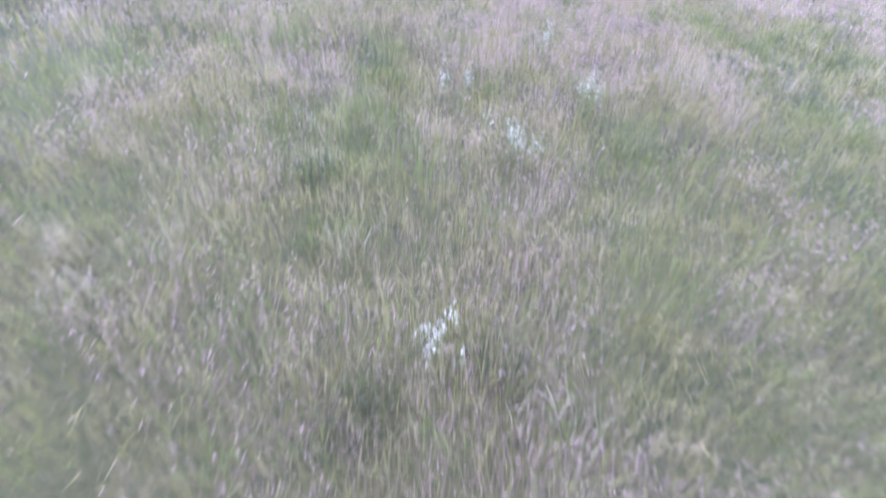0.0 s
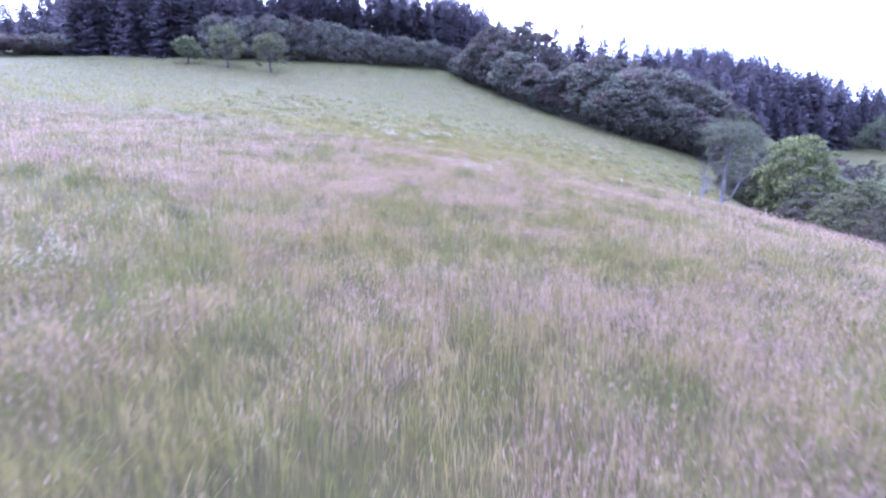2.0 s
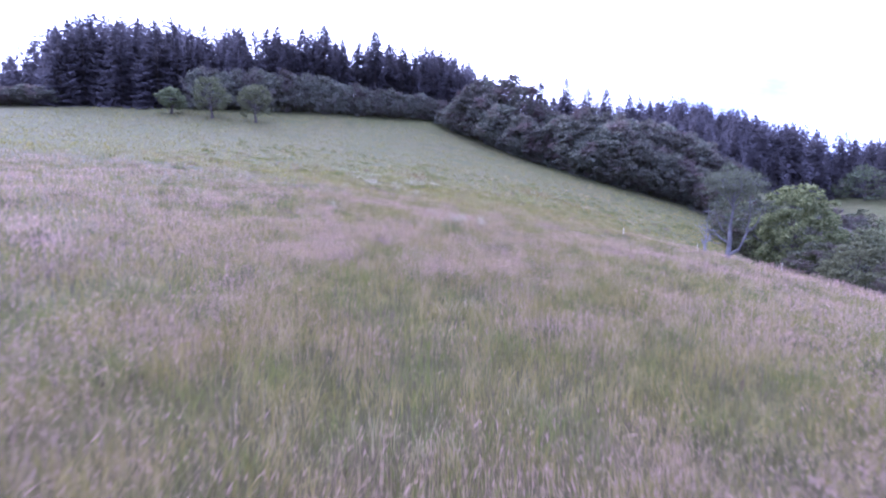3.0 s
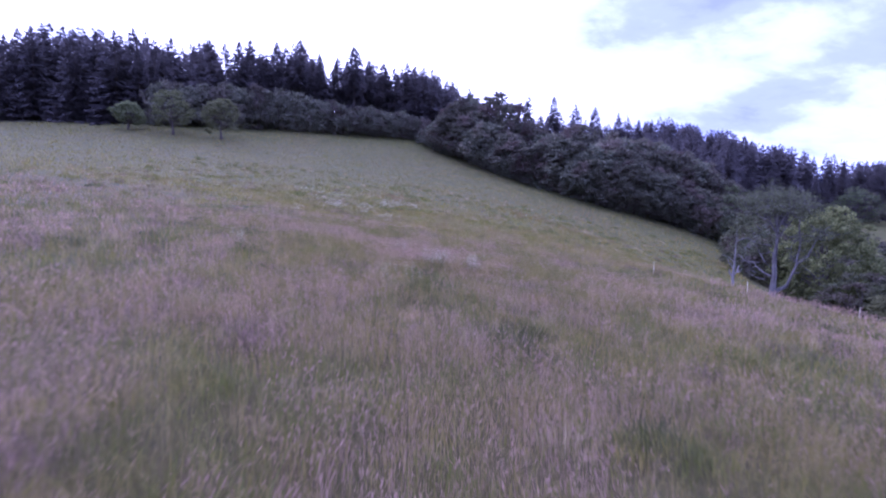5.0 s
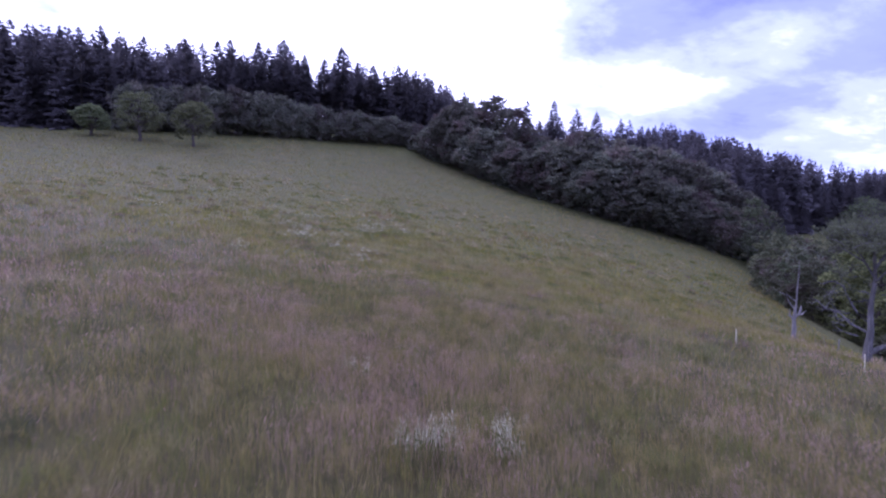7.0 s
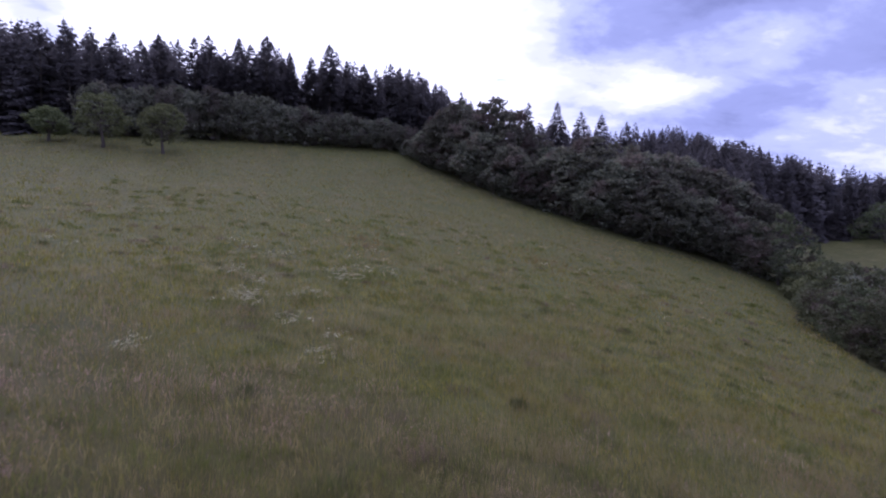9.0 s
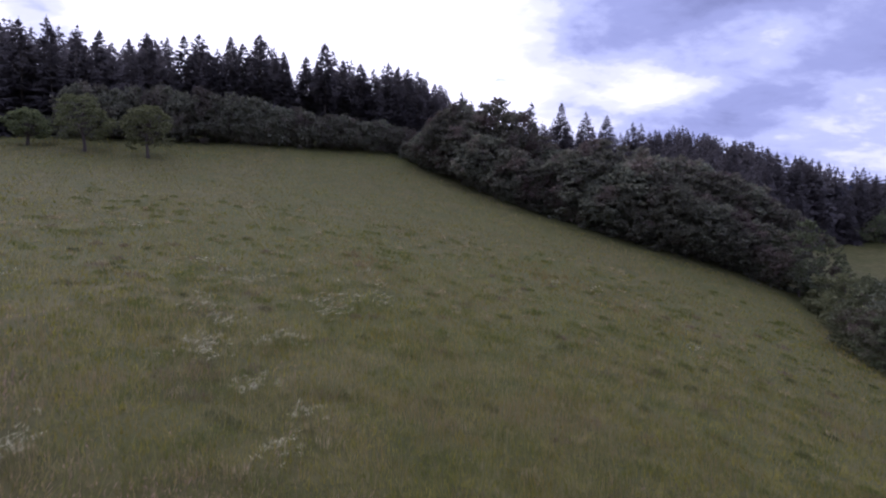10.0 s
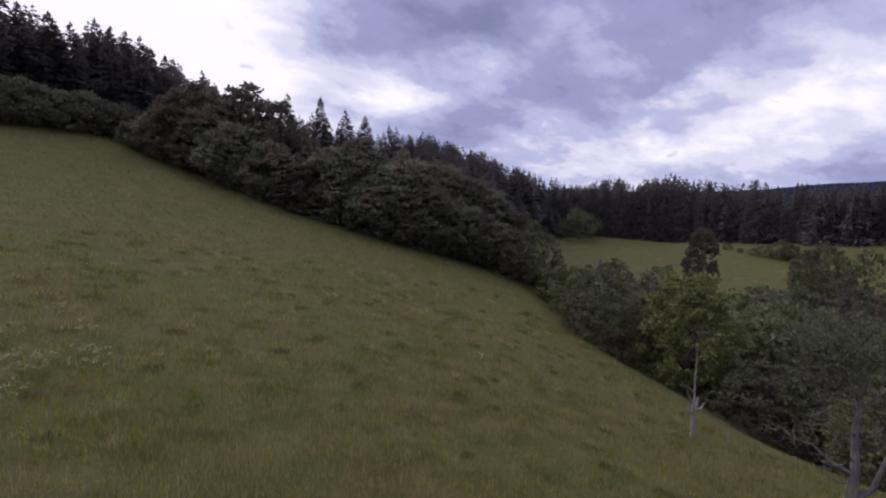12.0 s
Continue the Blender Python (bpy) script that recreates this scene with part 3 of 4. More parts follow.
def below_skyline(x, y):
    cap = np.interp(math.atan2(x, y - 18), [b for b, _ in tops], [e for _, e in tops])
    return 2.6 + cap * (rng.uniform(0.80, 0.90) if 8 < x < 46 else rng.uniform(0.94, 1.01) if x > 116 else rng.uniform(1.01, 1.07) if x > 60 else rng.uniform(0.92, 1.01)) * math.hypot(x, y - 18) - float(ground(x, y))


for k in range(44):
    f = (k + rng.uniform(-0.3, 0.3)) / 43
    x, y = np.interp(f, [0, 0.3, 0.6, 1], [116, 131, 139, 141]) + rng.uniform(-1.5, 1.5), np.interp(f, [0, 0.3, 0.6, 1], [151, 137, 114, 78])
    full.plant(k, x, y, min(max(8.0, below_skyline(x, y) * rng.uniform(0.86, 1.0)), 22), rng.uniform(0.52, 0.66), rng.uniform(0, 360))
for k in range(170):
    x = rng.uniform(-135, 5)
    y = float(tree_line(x)) + rng.uniform(12 if x < -55 else 24, 52)
    if -54 < x < -14 and rng.uniform() < 0.6:
        continue
    plots.append((x, y, min(below_skyline(x, y), 19)))
for k in range(150):
    f = rng.uniform(0, 1)
    x, y = 12 + 103 * f + rng.uniform(-6, 6), 124 + 38 * f + rng.uniform(-4, 22)
    plots.append((x, y, min(below_skyline(x, y), 20)))
for k in range(230):
    f = rng.uniform(0, 1)
    x, y = np.interp(f, [0, 0.5, 1], [114, 136, 140]) + rng.uniform(0, 20), np.interp(f, [0, 0.5, 1], [160, 132, 50]) + rng.uniform(-2, 14)
    plots.append((x, y, min(below_skyline(x, y), 22)))
for k in range(110):
    f = rng.uniform(0, 1)
    x, y = 42 + 70 * f + rng.uniform(-8, 8), np.interp(f, [0, 0.15, 0.35, 0.6, 1], [110, 121, 141, 152, 158]) + rng.uniform(0, 14)
    plots.append((x, y, min(below_skyline(x, y) * rng.uniform(0.7, 0.95), 15)))
for k, (x, y, h) in enumerate(plots):
    v, f = simple[k % 3]
    t, s, wide = rng.uniform(0, 6.28), max(h, 6) / 16, 0.85 if x > 100 else 1.1
    turn = np.array([[math.cos(t), math.sin(t), 0], [-math.sin(t), math.cos(t), 0], [0, 0, 1]])
    pieces.append(((v @ turn) * s * np.array([wide, wide, 1]) + np.array([x, y, float(ground(x, y))]), f))
v, f = joined(pieces)
tagged(new("spruce_forest", mesh_of("spruce_forest", v, f, SPRUCE)), "dense dark spruce forest covering the hillside", "forest", kind="stuff")

# ---------------------------------------------------------------- hedge below the spruces
HEDGE_LABEL = "dense grey-green shrub in the hedge below the spruces"
shrubs = Nursery([broadleaf("hedge_shrub", HEDGE_LABEL, rng, 7, w, HEDGE, 190, 9, 0.26, 0.0, 44, 0.12, "hedge along the forest", 0.26, 0.6, category="shrub", taper=0.55, flat=1.1) for w in (2.9, 3.3, 2.6, 3.1)], 7)
for k in range(30):
    x = -57 + 1.75 * k + rng.uniform(-0.5, 0.5)
    h = np.interp(x, [-70, -55, -45, -30, -18, -6], [8.0, 8.5, 8.6, 7.6, 6.4, 5.6]) * rng.uniform(0.9, 1.08)
    shrubs.plant(k, x, float(tree_line(x)) + 3.2 + rng.uniform(-0.5, 0.8), h * 1.08, rng.uniform(0.85, 1.1) * 7 / h, rng.uniform(0, 360), 0.12 * h)

# ---------------------------------------------------------------- broad-leaved belt on the valley side
belt = Nursery([broadleaf("broadleaf_tree", "dark full-crowned broadleaf tree at the meadow edge", rng, 12, 5, DEEP, 760, 9, 0.31, 0.03, n, 0.25, "trees along the meadow edge", 0.27, 0.58, taper=t, flat=1.0) for n, t in ((64, 0.25), (72, 0.15), (58, 0.32), (68, 0.22))], 12)
# x, y, height of the top above the datum, radius of the crown
BELT = [(-2.3, 122.5, 23.3, 3.6), (0.2, 119.8, 24.9, 4.2), (4.0, 116.0, 23.6, 4.2), (7.3, 112.1, 21.2, 4.6), (11.8, 107.6, 18.1, 4.2), (14.8, 105.1, 15.8, 3.6), (22.6, 99.6, 13.5, 3.8), (26.6, 97.2, 12.2, 3.8),
        (30.5, 95.4, 11.8, 4.2), (33.8, 94.3, 10.3, 3.8), (36.4, 93.3, 8.8, 3.6), (38.8, 92.0, 7.4, 3.2), (40.4, 89.6, 5.5, 3.0), (2.8, 120.7, 27.8, 5.0), (19.5, 104.5, 17.2, 5.6), (26.2, 100.0, 15.3, 5.4), (30.1, 97.9, 13.9, 5.0),
        (4.6, 123.8, 28.9, 4.6), (9.1, 118.4, 27.9, 5.6), (12.4, 114.5, 25.4, 5.0), (23.9, 105.1, 19.2, 6.4), (28.7, 101.9, 17.1, 5.6), (32.7, 99.9, 15.9, 5.0), (36.9, 98.5, 14.3, 5.0), (40.7, 97.0, 12.0, 4.6), (43.2, 95.6, 10.1, 4.0),
        (16.9, 116.9, 21.3, 5.4), (20.1, 114.2, 19.2, 5.0), (37.0, 103.2, 15.8, 5.0), (42.1, 101.5, 13.6, 5.0), (48.0, 101.0, 9.5, 4.5), (-86, 104, 23.0, 4.5), (-91, 103, 22.5, 5.0), (-97, 103, 22.0, 5.0), (-104, 102, 22.0, 5.0)]
for k, (x, y, top, radius) in enumerate(BELT):
    h = max(4.0, top - float(ground(x, y)) + 0.3)
    belt.plant(k, x, y, h, radius / 5 * 12 / h, rng.uniform(0, 360), 0.3)
full.plant(2, 4.2, 124.0, 31.4 - float(ground(4.2, 124.0)), 0.8, 70)
low_belt = Nursery([broadleaf("edge_bush", "low shaded bush under the trees of the meadow edge", rng, 4, w, DEEP, 90, 10, 0.28, 0.0, 20, 0.07, "bushes along the meadow edge", 0.36, 0.6, category="bush") for w in (2.4, 2.1, 2.7)], 4)
for k, y in enumerate(np.linspace(127, 88, 28)):
    x = float(meadow_edge(y)) + 3.6
    low_belt.plant(k, x, y + 2.4, rng.uniform(2.8, 4.4), 1.15, rng.uniform(0, 360), 0.6)

# ---------------------------------------------------------------- bushes and trees down to the valley
FRESH_LABEL = "light green leafy bush on the bank below the meadow"
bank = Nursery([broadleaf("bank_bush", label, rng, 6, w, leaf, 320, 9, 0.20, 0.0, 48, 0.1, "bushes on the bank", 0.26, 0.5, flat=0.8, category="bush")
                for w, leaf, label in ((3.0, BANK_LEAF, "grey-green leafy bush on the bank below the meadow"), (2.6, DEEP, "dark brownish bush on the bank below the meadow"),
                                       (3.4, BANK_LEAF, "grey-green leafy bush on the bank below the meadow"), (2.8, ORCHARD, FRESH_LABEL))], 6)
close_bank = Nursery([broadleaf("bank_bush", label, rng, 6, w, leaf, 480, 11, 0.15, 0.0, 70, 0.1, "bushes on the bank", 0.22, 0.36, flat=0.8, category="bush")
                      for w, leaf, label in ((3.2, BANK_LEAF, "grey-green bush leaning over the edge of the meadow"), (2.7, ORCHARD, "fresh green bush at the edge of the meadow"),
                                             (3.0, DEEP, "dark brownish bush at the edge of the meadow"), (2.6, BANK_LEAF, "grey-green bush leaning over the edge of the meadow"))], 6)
for k, (x, y, h) in enumerate([(33, 55, 5.6), (30.5, 48, 5.4), (36, 49, 6.5), (34.5, 44, 6.5), (29.5, 41, 5.2), (31, 36, 5.5), (39.5, 55, 7), (31.4, 64.0, 4.6), (32.5, 67, 5.4), (40.5, 60, 8.5), (40, 65, 8)]):
    close_bank.plant(k, x, y, h, rng.uniform(0.95, 1.15), rng.uniform(0, 360), 0.4)
BANK = [(42, 88.5, 8.5), (37.5, 72.5, 6.5), (34, 69.5, 7), (38, 67, 7.5), (43, 72, 8), (48, 80, 7.5), (53, 84, 8), (47, 65, 8.5), (49, 62, 8), (45.5, 57, 9), (44, 51, 9.5), (55, 72, 8), (62, 78, 8), (60, 66, 8.5), (66, 60, 9)]
for k, (x, y, h) in enumerate(BANK):
    bank.plant(k, x, y, h, rng.uniform(0.95, 1.2) * (6 / h) ** 0.5, rng.uniform(0, 360))
# bushes between the belt and the valley: x, y, height of the top above the datum
LOW_BANK = [(49.3, 91.4, 0.9), (46.5, 85.7, 0.2), (44.5, 79.0, 0.2), (58.3, 93.6, 0.4), (43.1, 74.5, 0.1), (55.3, 81.6, -0.6), (69.2, 87.9, 0.8), (72.7, 99.9, 0.4), (50.0, 75.2, 0.6), (66.9, 72.1, -0.8), (63.6, 67.3, -0.5),
            (55.0, 62.0, 0.6), (54.3, 58.1, 0.9), (61.6, 58.3, 0.6), (46.6, 61.2, 0.8), (46.3, 56.8, 0.0)]
fresh_bank = Nursery([broadleaf("bank_bush", FRESH_LABEL, rng, 5, w, ORCHARD, 180, 12, 0.21, 0.0, 30, 0.1, "bushes on the bank", 0.30, 0.5, category="bush", flat=0.7) for w in (2.6, 3.0)], 5)
for k, (x, y, h) in enumerate([(41.5, 82, 5.6), (39, 77, 5.2), (44.2, 84.5, 4.6), (42.3, 79.5, 4.4), (40.2, 74.8, 4.2), (46.5, 88.5, 4.8), (50.5, 84.5, 4.6)]):
    fresh_bank.plant(k, x, y, h, rng.uniform(0.95, 1.2), rng.uniform(0, 360), 0.3)
for k, (x, y, top) in enumerate(LOW_BANK):
    h = max(3.2, top - float(ground(x, y)))
    bank.plant(k + 1, x, y, h, rng.uniform(0.95, 1.2) * (6 / h) ** 0.5, rng.uniform(0, 360))
lime = broadleaf("lime_tree", "rounded bright yellow-green lime tree behind a dead snag", rng, 10.2, 4.25, FRESH, 1800, 11, 0.165, 0.0, 140, 0.2, lump=0.13, clump=0.42, taper=0.37, flat=0.9)
lime.matrix_basis = pose(34.2, 60.8, float(ground(34.2, 60.8)) - 0.1)
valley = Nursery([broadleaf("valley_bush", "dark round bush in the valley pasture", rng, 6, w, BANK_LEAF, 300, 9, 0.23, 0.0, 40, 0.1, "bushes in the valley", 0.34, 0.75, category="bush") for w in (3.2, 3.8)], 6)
for k, (x, y, h) in enumerate([(119.2, 92.4, 4.2), (119.6, 96.0, 2.8), (119.0, 90.4, 3.4), (124.6, 107.2, 1.6), (122.6, 103, 1.2), (121.2, 99.4, 1.6), (118, 88.4, 1.8), (116.8, 86.6, 2.4), (83.4, 71.7, 4.8), (86, 69, 4), (80.4, 65.3, 4.5), (78, 60, 5.5), (92, 66, 3.4), (72, 74, 4.2), (70, 68, 4.6), (108, 143, 8.6), (99, 64, 4.5), (120, 84, 3)]):
    valley.plant(k, x, y, h, 1.0, rng.uniform(0, 360))
for k, (x, y, top) in enumerate([(83.2, 72.3, 2.9), (82.1, 69.5, 3.4), (75.1, 65.4, 0.2), (80.6, 64.6, 2.6), (98.0, 77.5, -0.5), (94.0, 73.5, -0.8)]):
    valley.plant(k, x, y, max(3.0, top - float(ground(x, y))), 0.55, rng.uniform(0, 360))
pines = Nursery([broadleaf("oval_tree", "dark oval tree standing alone in the valley", rng, 12, 3.0, DEEP, 900, 9, 0.24, 0.0, 120, 0.2, lump=0.15, clump=0.40, flat=1.0, taper=0.20)], 12)
pines.plant(0, 72.4, 83, 6.7 - float(ground(72.4, 83)) + 0.9, 0.78, 20)
full.plant(1, 55.9, 88.7, 7.2, 1.0, 50)

# ---------------------------------------------------------------- orchard trees
orchard_kinds = [(-57.0, 101.4, 4.9, 2.4, 0.22, 16), (-48.6, 100.5, 7.9, 3.1, 0.10, 26), (-40.0, 100.6, 7.5, 2.9, 0.13, 24)]
for x, y, h, w, bare, lobes in orchard_kinds:
    t = broadleaf("fruit_tree", "old fruit tree with a short trunk on the upper meadow", rng, h, w, ORCHARD, 330, 12, 0.19, bare, lobes + 20, 0.24, "three fruit trees", 0.27, 0.5, taper=0.36, flat=0.5, low=-0.85)
    t.matrix_basis = pose(x, y, float(ground(x, y)) - 0.05)


# ---------------------------------------------------------------- dead snag and pale old tree
def snag(x, y):
    root = thing("dead_snag", "bare bleached dead trunk with broken stubs", "dead tree")
    way = np.array([(0, 0, -0.5), (0.02, 0, 0.5), (0.0, 0.03, 1.2), (0.06, 0.0, 2.0), (0.09, 0.03, 3.0), (0.12, 0.0, 3.9), (0.13, 0.02, 4.7)])
    stem = part("trunk", *tube(way, [0.15, 0.115, 0.10, 0.052, 0.036, 0.026, 0.01], 9), DEAD_WOOD, root, round_off=True)
    for a, b, c, thick in (((0, 0, 1.2), (0.35, 0.05, 1.55), (0.42, 0.06, 1.95), 0.08), ((0.02, 0, 1.4), (0.3, -0.2, 1.5), (0.5, -0.25, 1.75), 0.05),
                           ((0.03, 0, 1.7), (-0.25, 0.1, 2.1), (-0.45, 0.12, 2.5), 0.03), ((0.05, 0, 2.2), (-0.4, 0.1, 2.6), (-0.9, 0.2, 2.75), 0.025), ((0, 0, 1.1), (-0.2, 0.1, 1.4), (-0.22, 0.1, 1.7), 0.06)):
        part("branch_stub", *tube([a, b, c], [thick * 1.2, thick * 1.0, thick * 0.45], 6), DEAD_WOOD, stem, round_off=True)
    root.matrix_basis = pose(x, y, float(ground(x, y)))
    return root


snag(21.0, 52.3)


def pale_tree(x, y):
    root = thing("old_pale_tree", "gnarled pale-barked tree with bare lower limbs and thin foliage", "tree")
    r = np.random.default_rng(11)
    stem = np.array([(0, 0, -0.6), (0.0, 0.04, 0.4), (0.06, 0, 1.3), (0.03, 0.06, 2.2), (0.14, 0.02, 3.2), (0.10, 0.08, 4.1), (0.2, 0, 5.1)])
    bole = part("trunk", *tube(stem, [0.31, 0.21, 0.155, 0.125, 0.09, 0.055, 0.015], 10), PALE_BARK, root, round_off=True)
    ends = []
    for a, b, c, d, thick, leafy in (((0.02, 0, 0.45), (0.65, -0.42, 0.8), (1.0, -0.7, 1.8), (1.15, -0.8, 3.1), 0.15, 0), ((1.13, -0.78, 2.9), (1.05, -0.7, 3.7), (1.15, -0.6, 4.3), (1.35, -0.5, 4.8), 0.075, 1),
                                     ((1.02, -0.72, 1.9), (1.5, -1.05, 2.3), (1.75, -1.2, 2.9), (2.0, -1.35, 3.5), 0.07, 0), ((0.05, 0, 1.5), (-0.5, 0.35, 2.0), (-0.85, 0.6, 2.6), (-1.1, 0.8, 3.3), 0.07, 0),
                                     ((0.12, 0.03, 3.3), (-0.3, 0.3, 3.9), (-0.95, 0.75, 4.3), (-1.6, 1.1, 4.7), 0.055, 1), ((0.12, 0.05, 3.3), (-0.1, 0.7, 4.1), (-0.4, 1.3, 4.6), (-0.6, 1.9, 4.9), 0.055, 1),
                                     ((0.13, 0.03, 3.1), (0.5, 0.6, 4.0), (0.9, 1.0, 4.6), (1.2, 1.5, 4.9), 0.055, 1), ((0.12, 0.06, 3.6), (0.6, -0.1, 4.3), (1.1, 0.1, 4.7), (1.7, 0.2, 5.0), 0.07, 1),
                                     ((0.1, 0, 3.1), (0.2, -0.7, 3.7), (0.3, -1.3, 4.2), (0.5, -1.9, 4.6), 0.055, 1), ((0.12, 0, 3.4), (-0.4, -0.4, 4.1), (-0.8, -0.7, 4.5), (-1.3, -0.9, 4.8), 0.07, 1)):
        part("limb", *tube([a, b, c, d], [thick * 0.85, thick * 0.66, thick * 0.46, thick * (0.30 if c[2] < 2 else 0.14)], 7), PALE_BARK, bole, round_off=True)
        if leafy:
            ends += [(np.array(d), 46), ((np.array(c) + np.array(d)) / 2 + r.normal(0, 0.35, 3), 40), (np.array(c) + np.array([0, 0, 0.35]), 30)]
        else:
            ends += [(np.array(d), 26), (np.array(c) + r.normal(0, 0.3, 3), 16)]
    spots = []
    for e, many in ends + [(np.array((0.2, 0, 5.1)), 46), (np.array((0.1, 0, 4.5)), 36)]:
        twigs = []
        for k in range(10):
            tip = e + r.normal(0, 1, 3) * np.array([0.62, 0.62, 0.30]) + np.array([0, 0, 0.12])
            twigs.append(tube(wander(r, e, tip, 0.08, 4), [0.022, 0.016, 0.011, 0.004], 4))
            spots.append(e + (tip - e) * r.uniform(0.25, 1.15, (many, 1)) + r.normal(0, 0.17, (many, 3)) * np.array([1, 1, 0.5]))
        part("twig_spray", *joined(twigs), PALE_BARK, bole)
    way = np.array([(-0.03, 0.03, 1.2), (-0.45, 0.65, 1.45), (-0.7, 1.2, 1.85), (-1.0, 1.7, 1.9), (-1.1, 2.2, 2.15), (-1.2, 2.7, 2.2)])
    dead = [tube(way, [0.06, 0.048, 0.038, 0.028, 0.018, 0.006], 7)]
    for k in (1, 1, 2, 2, 3, 3, 3, 4, 4):
        dead.append(tube(wander(r, way[k], way[k] + np.array([-0.2, 0.45, 0.25]) + r.normal(0, 0.32, 3), 0.10, 5), [0.022, 0.018, 0.014, 0.009, 0.003], 5))
    part("limb", *joined(dead), PALE_BARK, bole, "bare bleached limb", round_off=True)
    for a, b in ((0.6, -1), (0.9, -1), (1.2, -1), (1.5, 1), (1.8, -1), (2.1, 1), (2.4, -1), (2.7, 1), (3.0, -1), (1.0, 1), (1.4, -1), (1.9, -1), (2.2, -1), (2.6, 1)):
        foot = np.array([0.1 + b * r.uniform(0.2, 1.3), r.uniform(-0.5, 0.5), a + 0.5])
        tip = foot + np.array([b * r.uniform(0.5, 1.5), r.normal(0, 0.5), r.uniform(-0.1, 0.7)])
        way = wander(r, foot, tip, 0.08, 5)
        bare = [tube(way, [0.034, 0.028, 0.022, 0.014, 0.005], 5)]
        for k in (2, 3):
            bare.append(tube(wander(r, way[k], way[k] + np.array([b * 0.3, 0, 0.1]) + r.normal(0, 0.22, 3), 0.1, 4), [0.016, 0.012, 0.008, 0.003], 4))
        part("bare_branch", *joined(bare), PALE_BARK, bole)
    at = np.concatenate(spots)
    part("crown", *leaves(r, at, r.normal(0, 1, at.shape) + np.array([0, 0, 0.4]), 0.066), WILLOW, root, "thin grey-green leaves")
    root.matrix_basis = pose(x, y, float(ground(x, y))) @ Matrix.Diagonal((0.84, 0.84, 1.2, 1))
    return root


pale_tree(19.3, 45.6)


# ---------------------------------------------------------------- fence posts
def fence_post():
    root = thing("fence_post", "thin white plastic electric fence post in tall grass", "fence post", "electric fence posts")
    shaft = part("shaft", *tube([(0, 0, -0.25), (0, 0, 0.4), (0.004, 0, 0.64), (0.005, 0, 0.66)], [0.013, 0.013, 0.012, 0.005], 8), PLASTIC, root)
    for z in (0.30, 0.46, 0.60):
        part("wire_hook", *tube([(0.012, 0, z), (0.05, 0, z), (0.062, 0, z + 0.02), (0.045, 0, z + 0.035)], [0.006, 0.006, 0.005, 0.004], 6), RUBBER, shaft)
    return root


post = fence_post()
for k, (x, y) in enumerate([(10.0, 40.5), (14.75, 40.8), (19.2, 39.6)]):
    place = pose(x, y, float(ground(x, y)), rng.uniform(-3, 3), rng.uniform(-3, 3), rng.uniform(0, 360))
    if k:
        copy_thing(post, place)
    else:
        post.matrix_basis = place


def fence_stake(x, y, tall_, lean):
    root = thing("fence_stake", "thin weathered wooden stake at the meadow edge", "fence stake", "stakes at the meadow edge")
    part("stake", *tube([(0, 0, -0.2), (0.01, 0, tall_ * 0.5), (lean, 0.01, tall_ * 0.97), (lean, 0.01, tall_)], [0.034, 0.032, 0.030, 0.018], 7), DEAD_WOOD, root)
    root.matrix_basis = pose(x, y, float(ground(x, y)))


fence_stake(23.4, 51.9, 0.72, 0.03)
fence_stake(24.0, 49.2, 0.62, -0.02)


# ---------------------------------------------------------------- wildflowers
def flower_patch(x, y, radius, count, r):
    """White umbels over the pasture; in the tall grass, upright feathery heads."""
    stems, heads = [], []
    feathery = y < 35
    clumps = r.normal(0, radius * (0.4 if feathery else 0.62), (max(2, count // 7), 2)) * np.array([1.35, 1.0])
    for k in r.integers(0, len(clumps), count):
        px, py = clumps[k] + r.normal(0, 0.08 if feathery else 0.14 + 0.10 * radius, 2)
        z, h = float(ground(x + px, y + py)), r.uniform(0.34, 0.6)
        lean = r.normal(0, 0.07, 2)
        stems.append(tube([(px, py, z - 0.02), (px + lean[0] * 0.4, py + lean[1] * 0.4, z + h * 0.6), (px + lean[0], py + lean[1], z + h)], [0.006, 0.005, 0.004], 3))
        spread_ = np.array([0.026, 0.026, 0.060]) if feathery else np.array([0.050, 0.050, 0.026])
        at = np.array([px + lean[0], py + lean[1], z + h]) + r.normal(0, 1, (18, 3)) * spread_
        heads.append(leaves(r, at, np.tile([0.0, 0.0, 0.8 if feathery else 0.4], (18, 1)), 0.0115 if feathery else 0.021, 1.6 if feathery else 1.1))
    root = thing("wildflower_patch", "patch of white umbel wildflowers among the grass", "flowers", "patches of white flowers", "stuff")
    base = np.array([0, 0, float(ground(x, y))])
    for name, pieces_, mat in (("stems", stems, STEMS), ("blossoms", heads, PETALS)):
        v, f = joined(pieces_)
        part(name, v - base, f, mat, root)
    root.matrix_basis = pose(x, y, base[2])
    return root


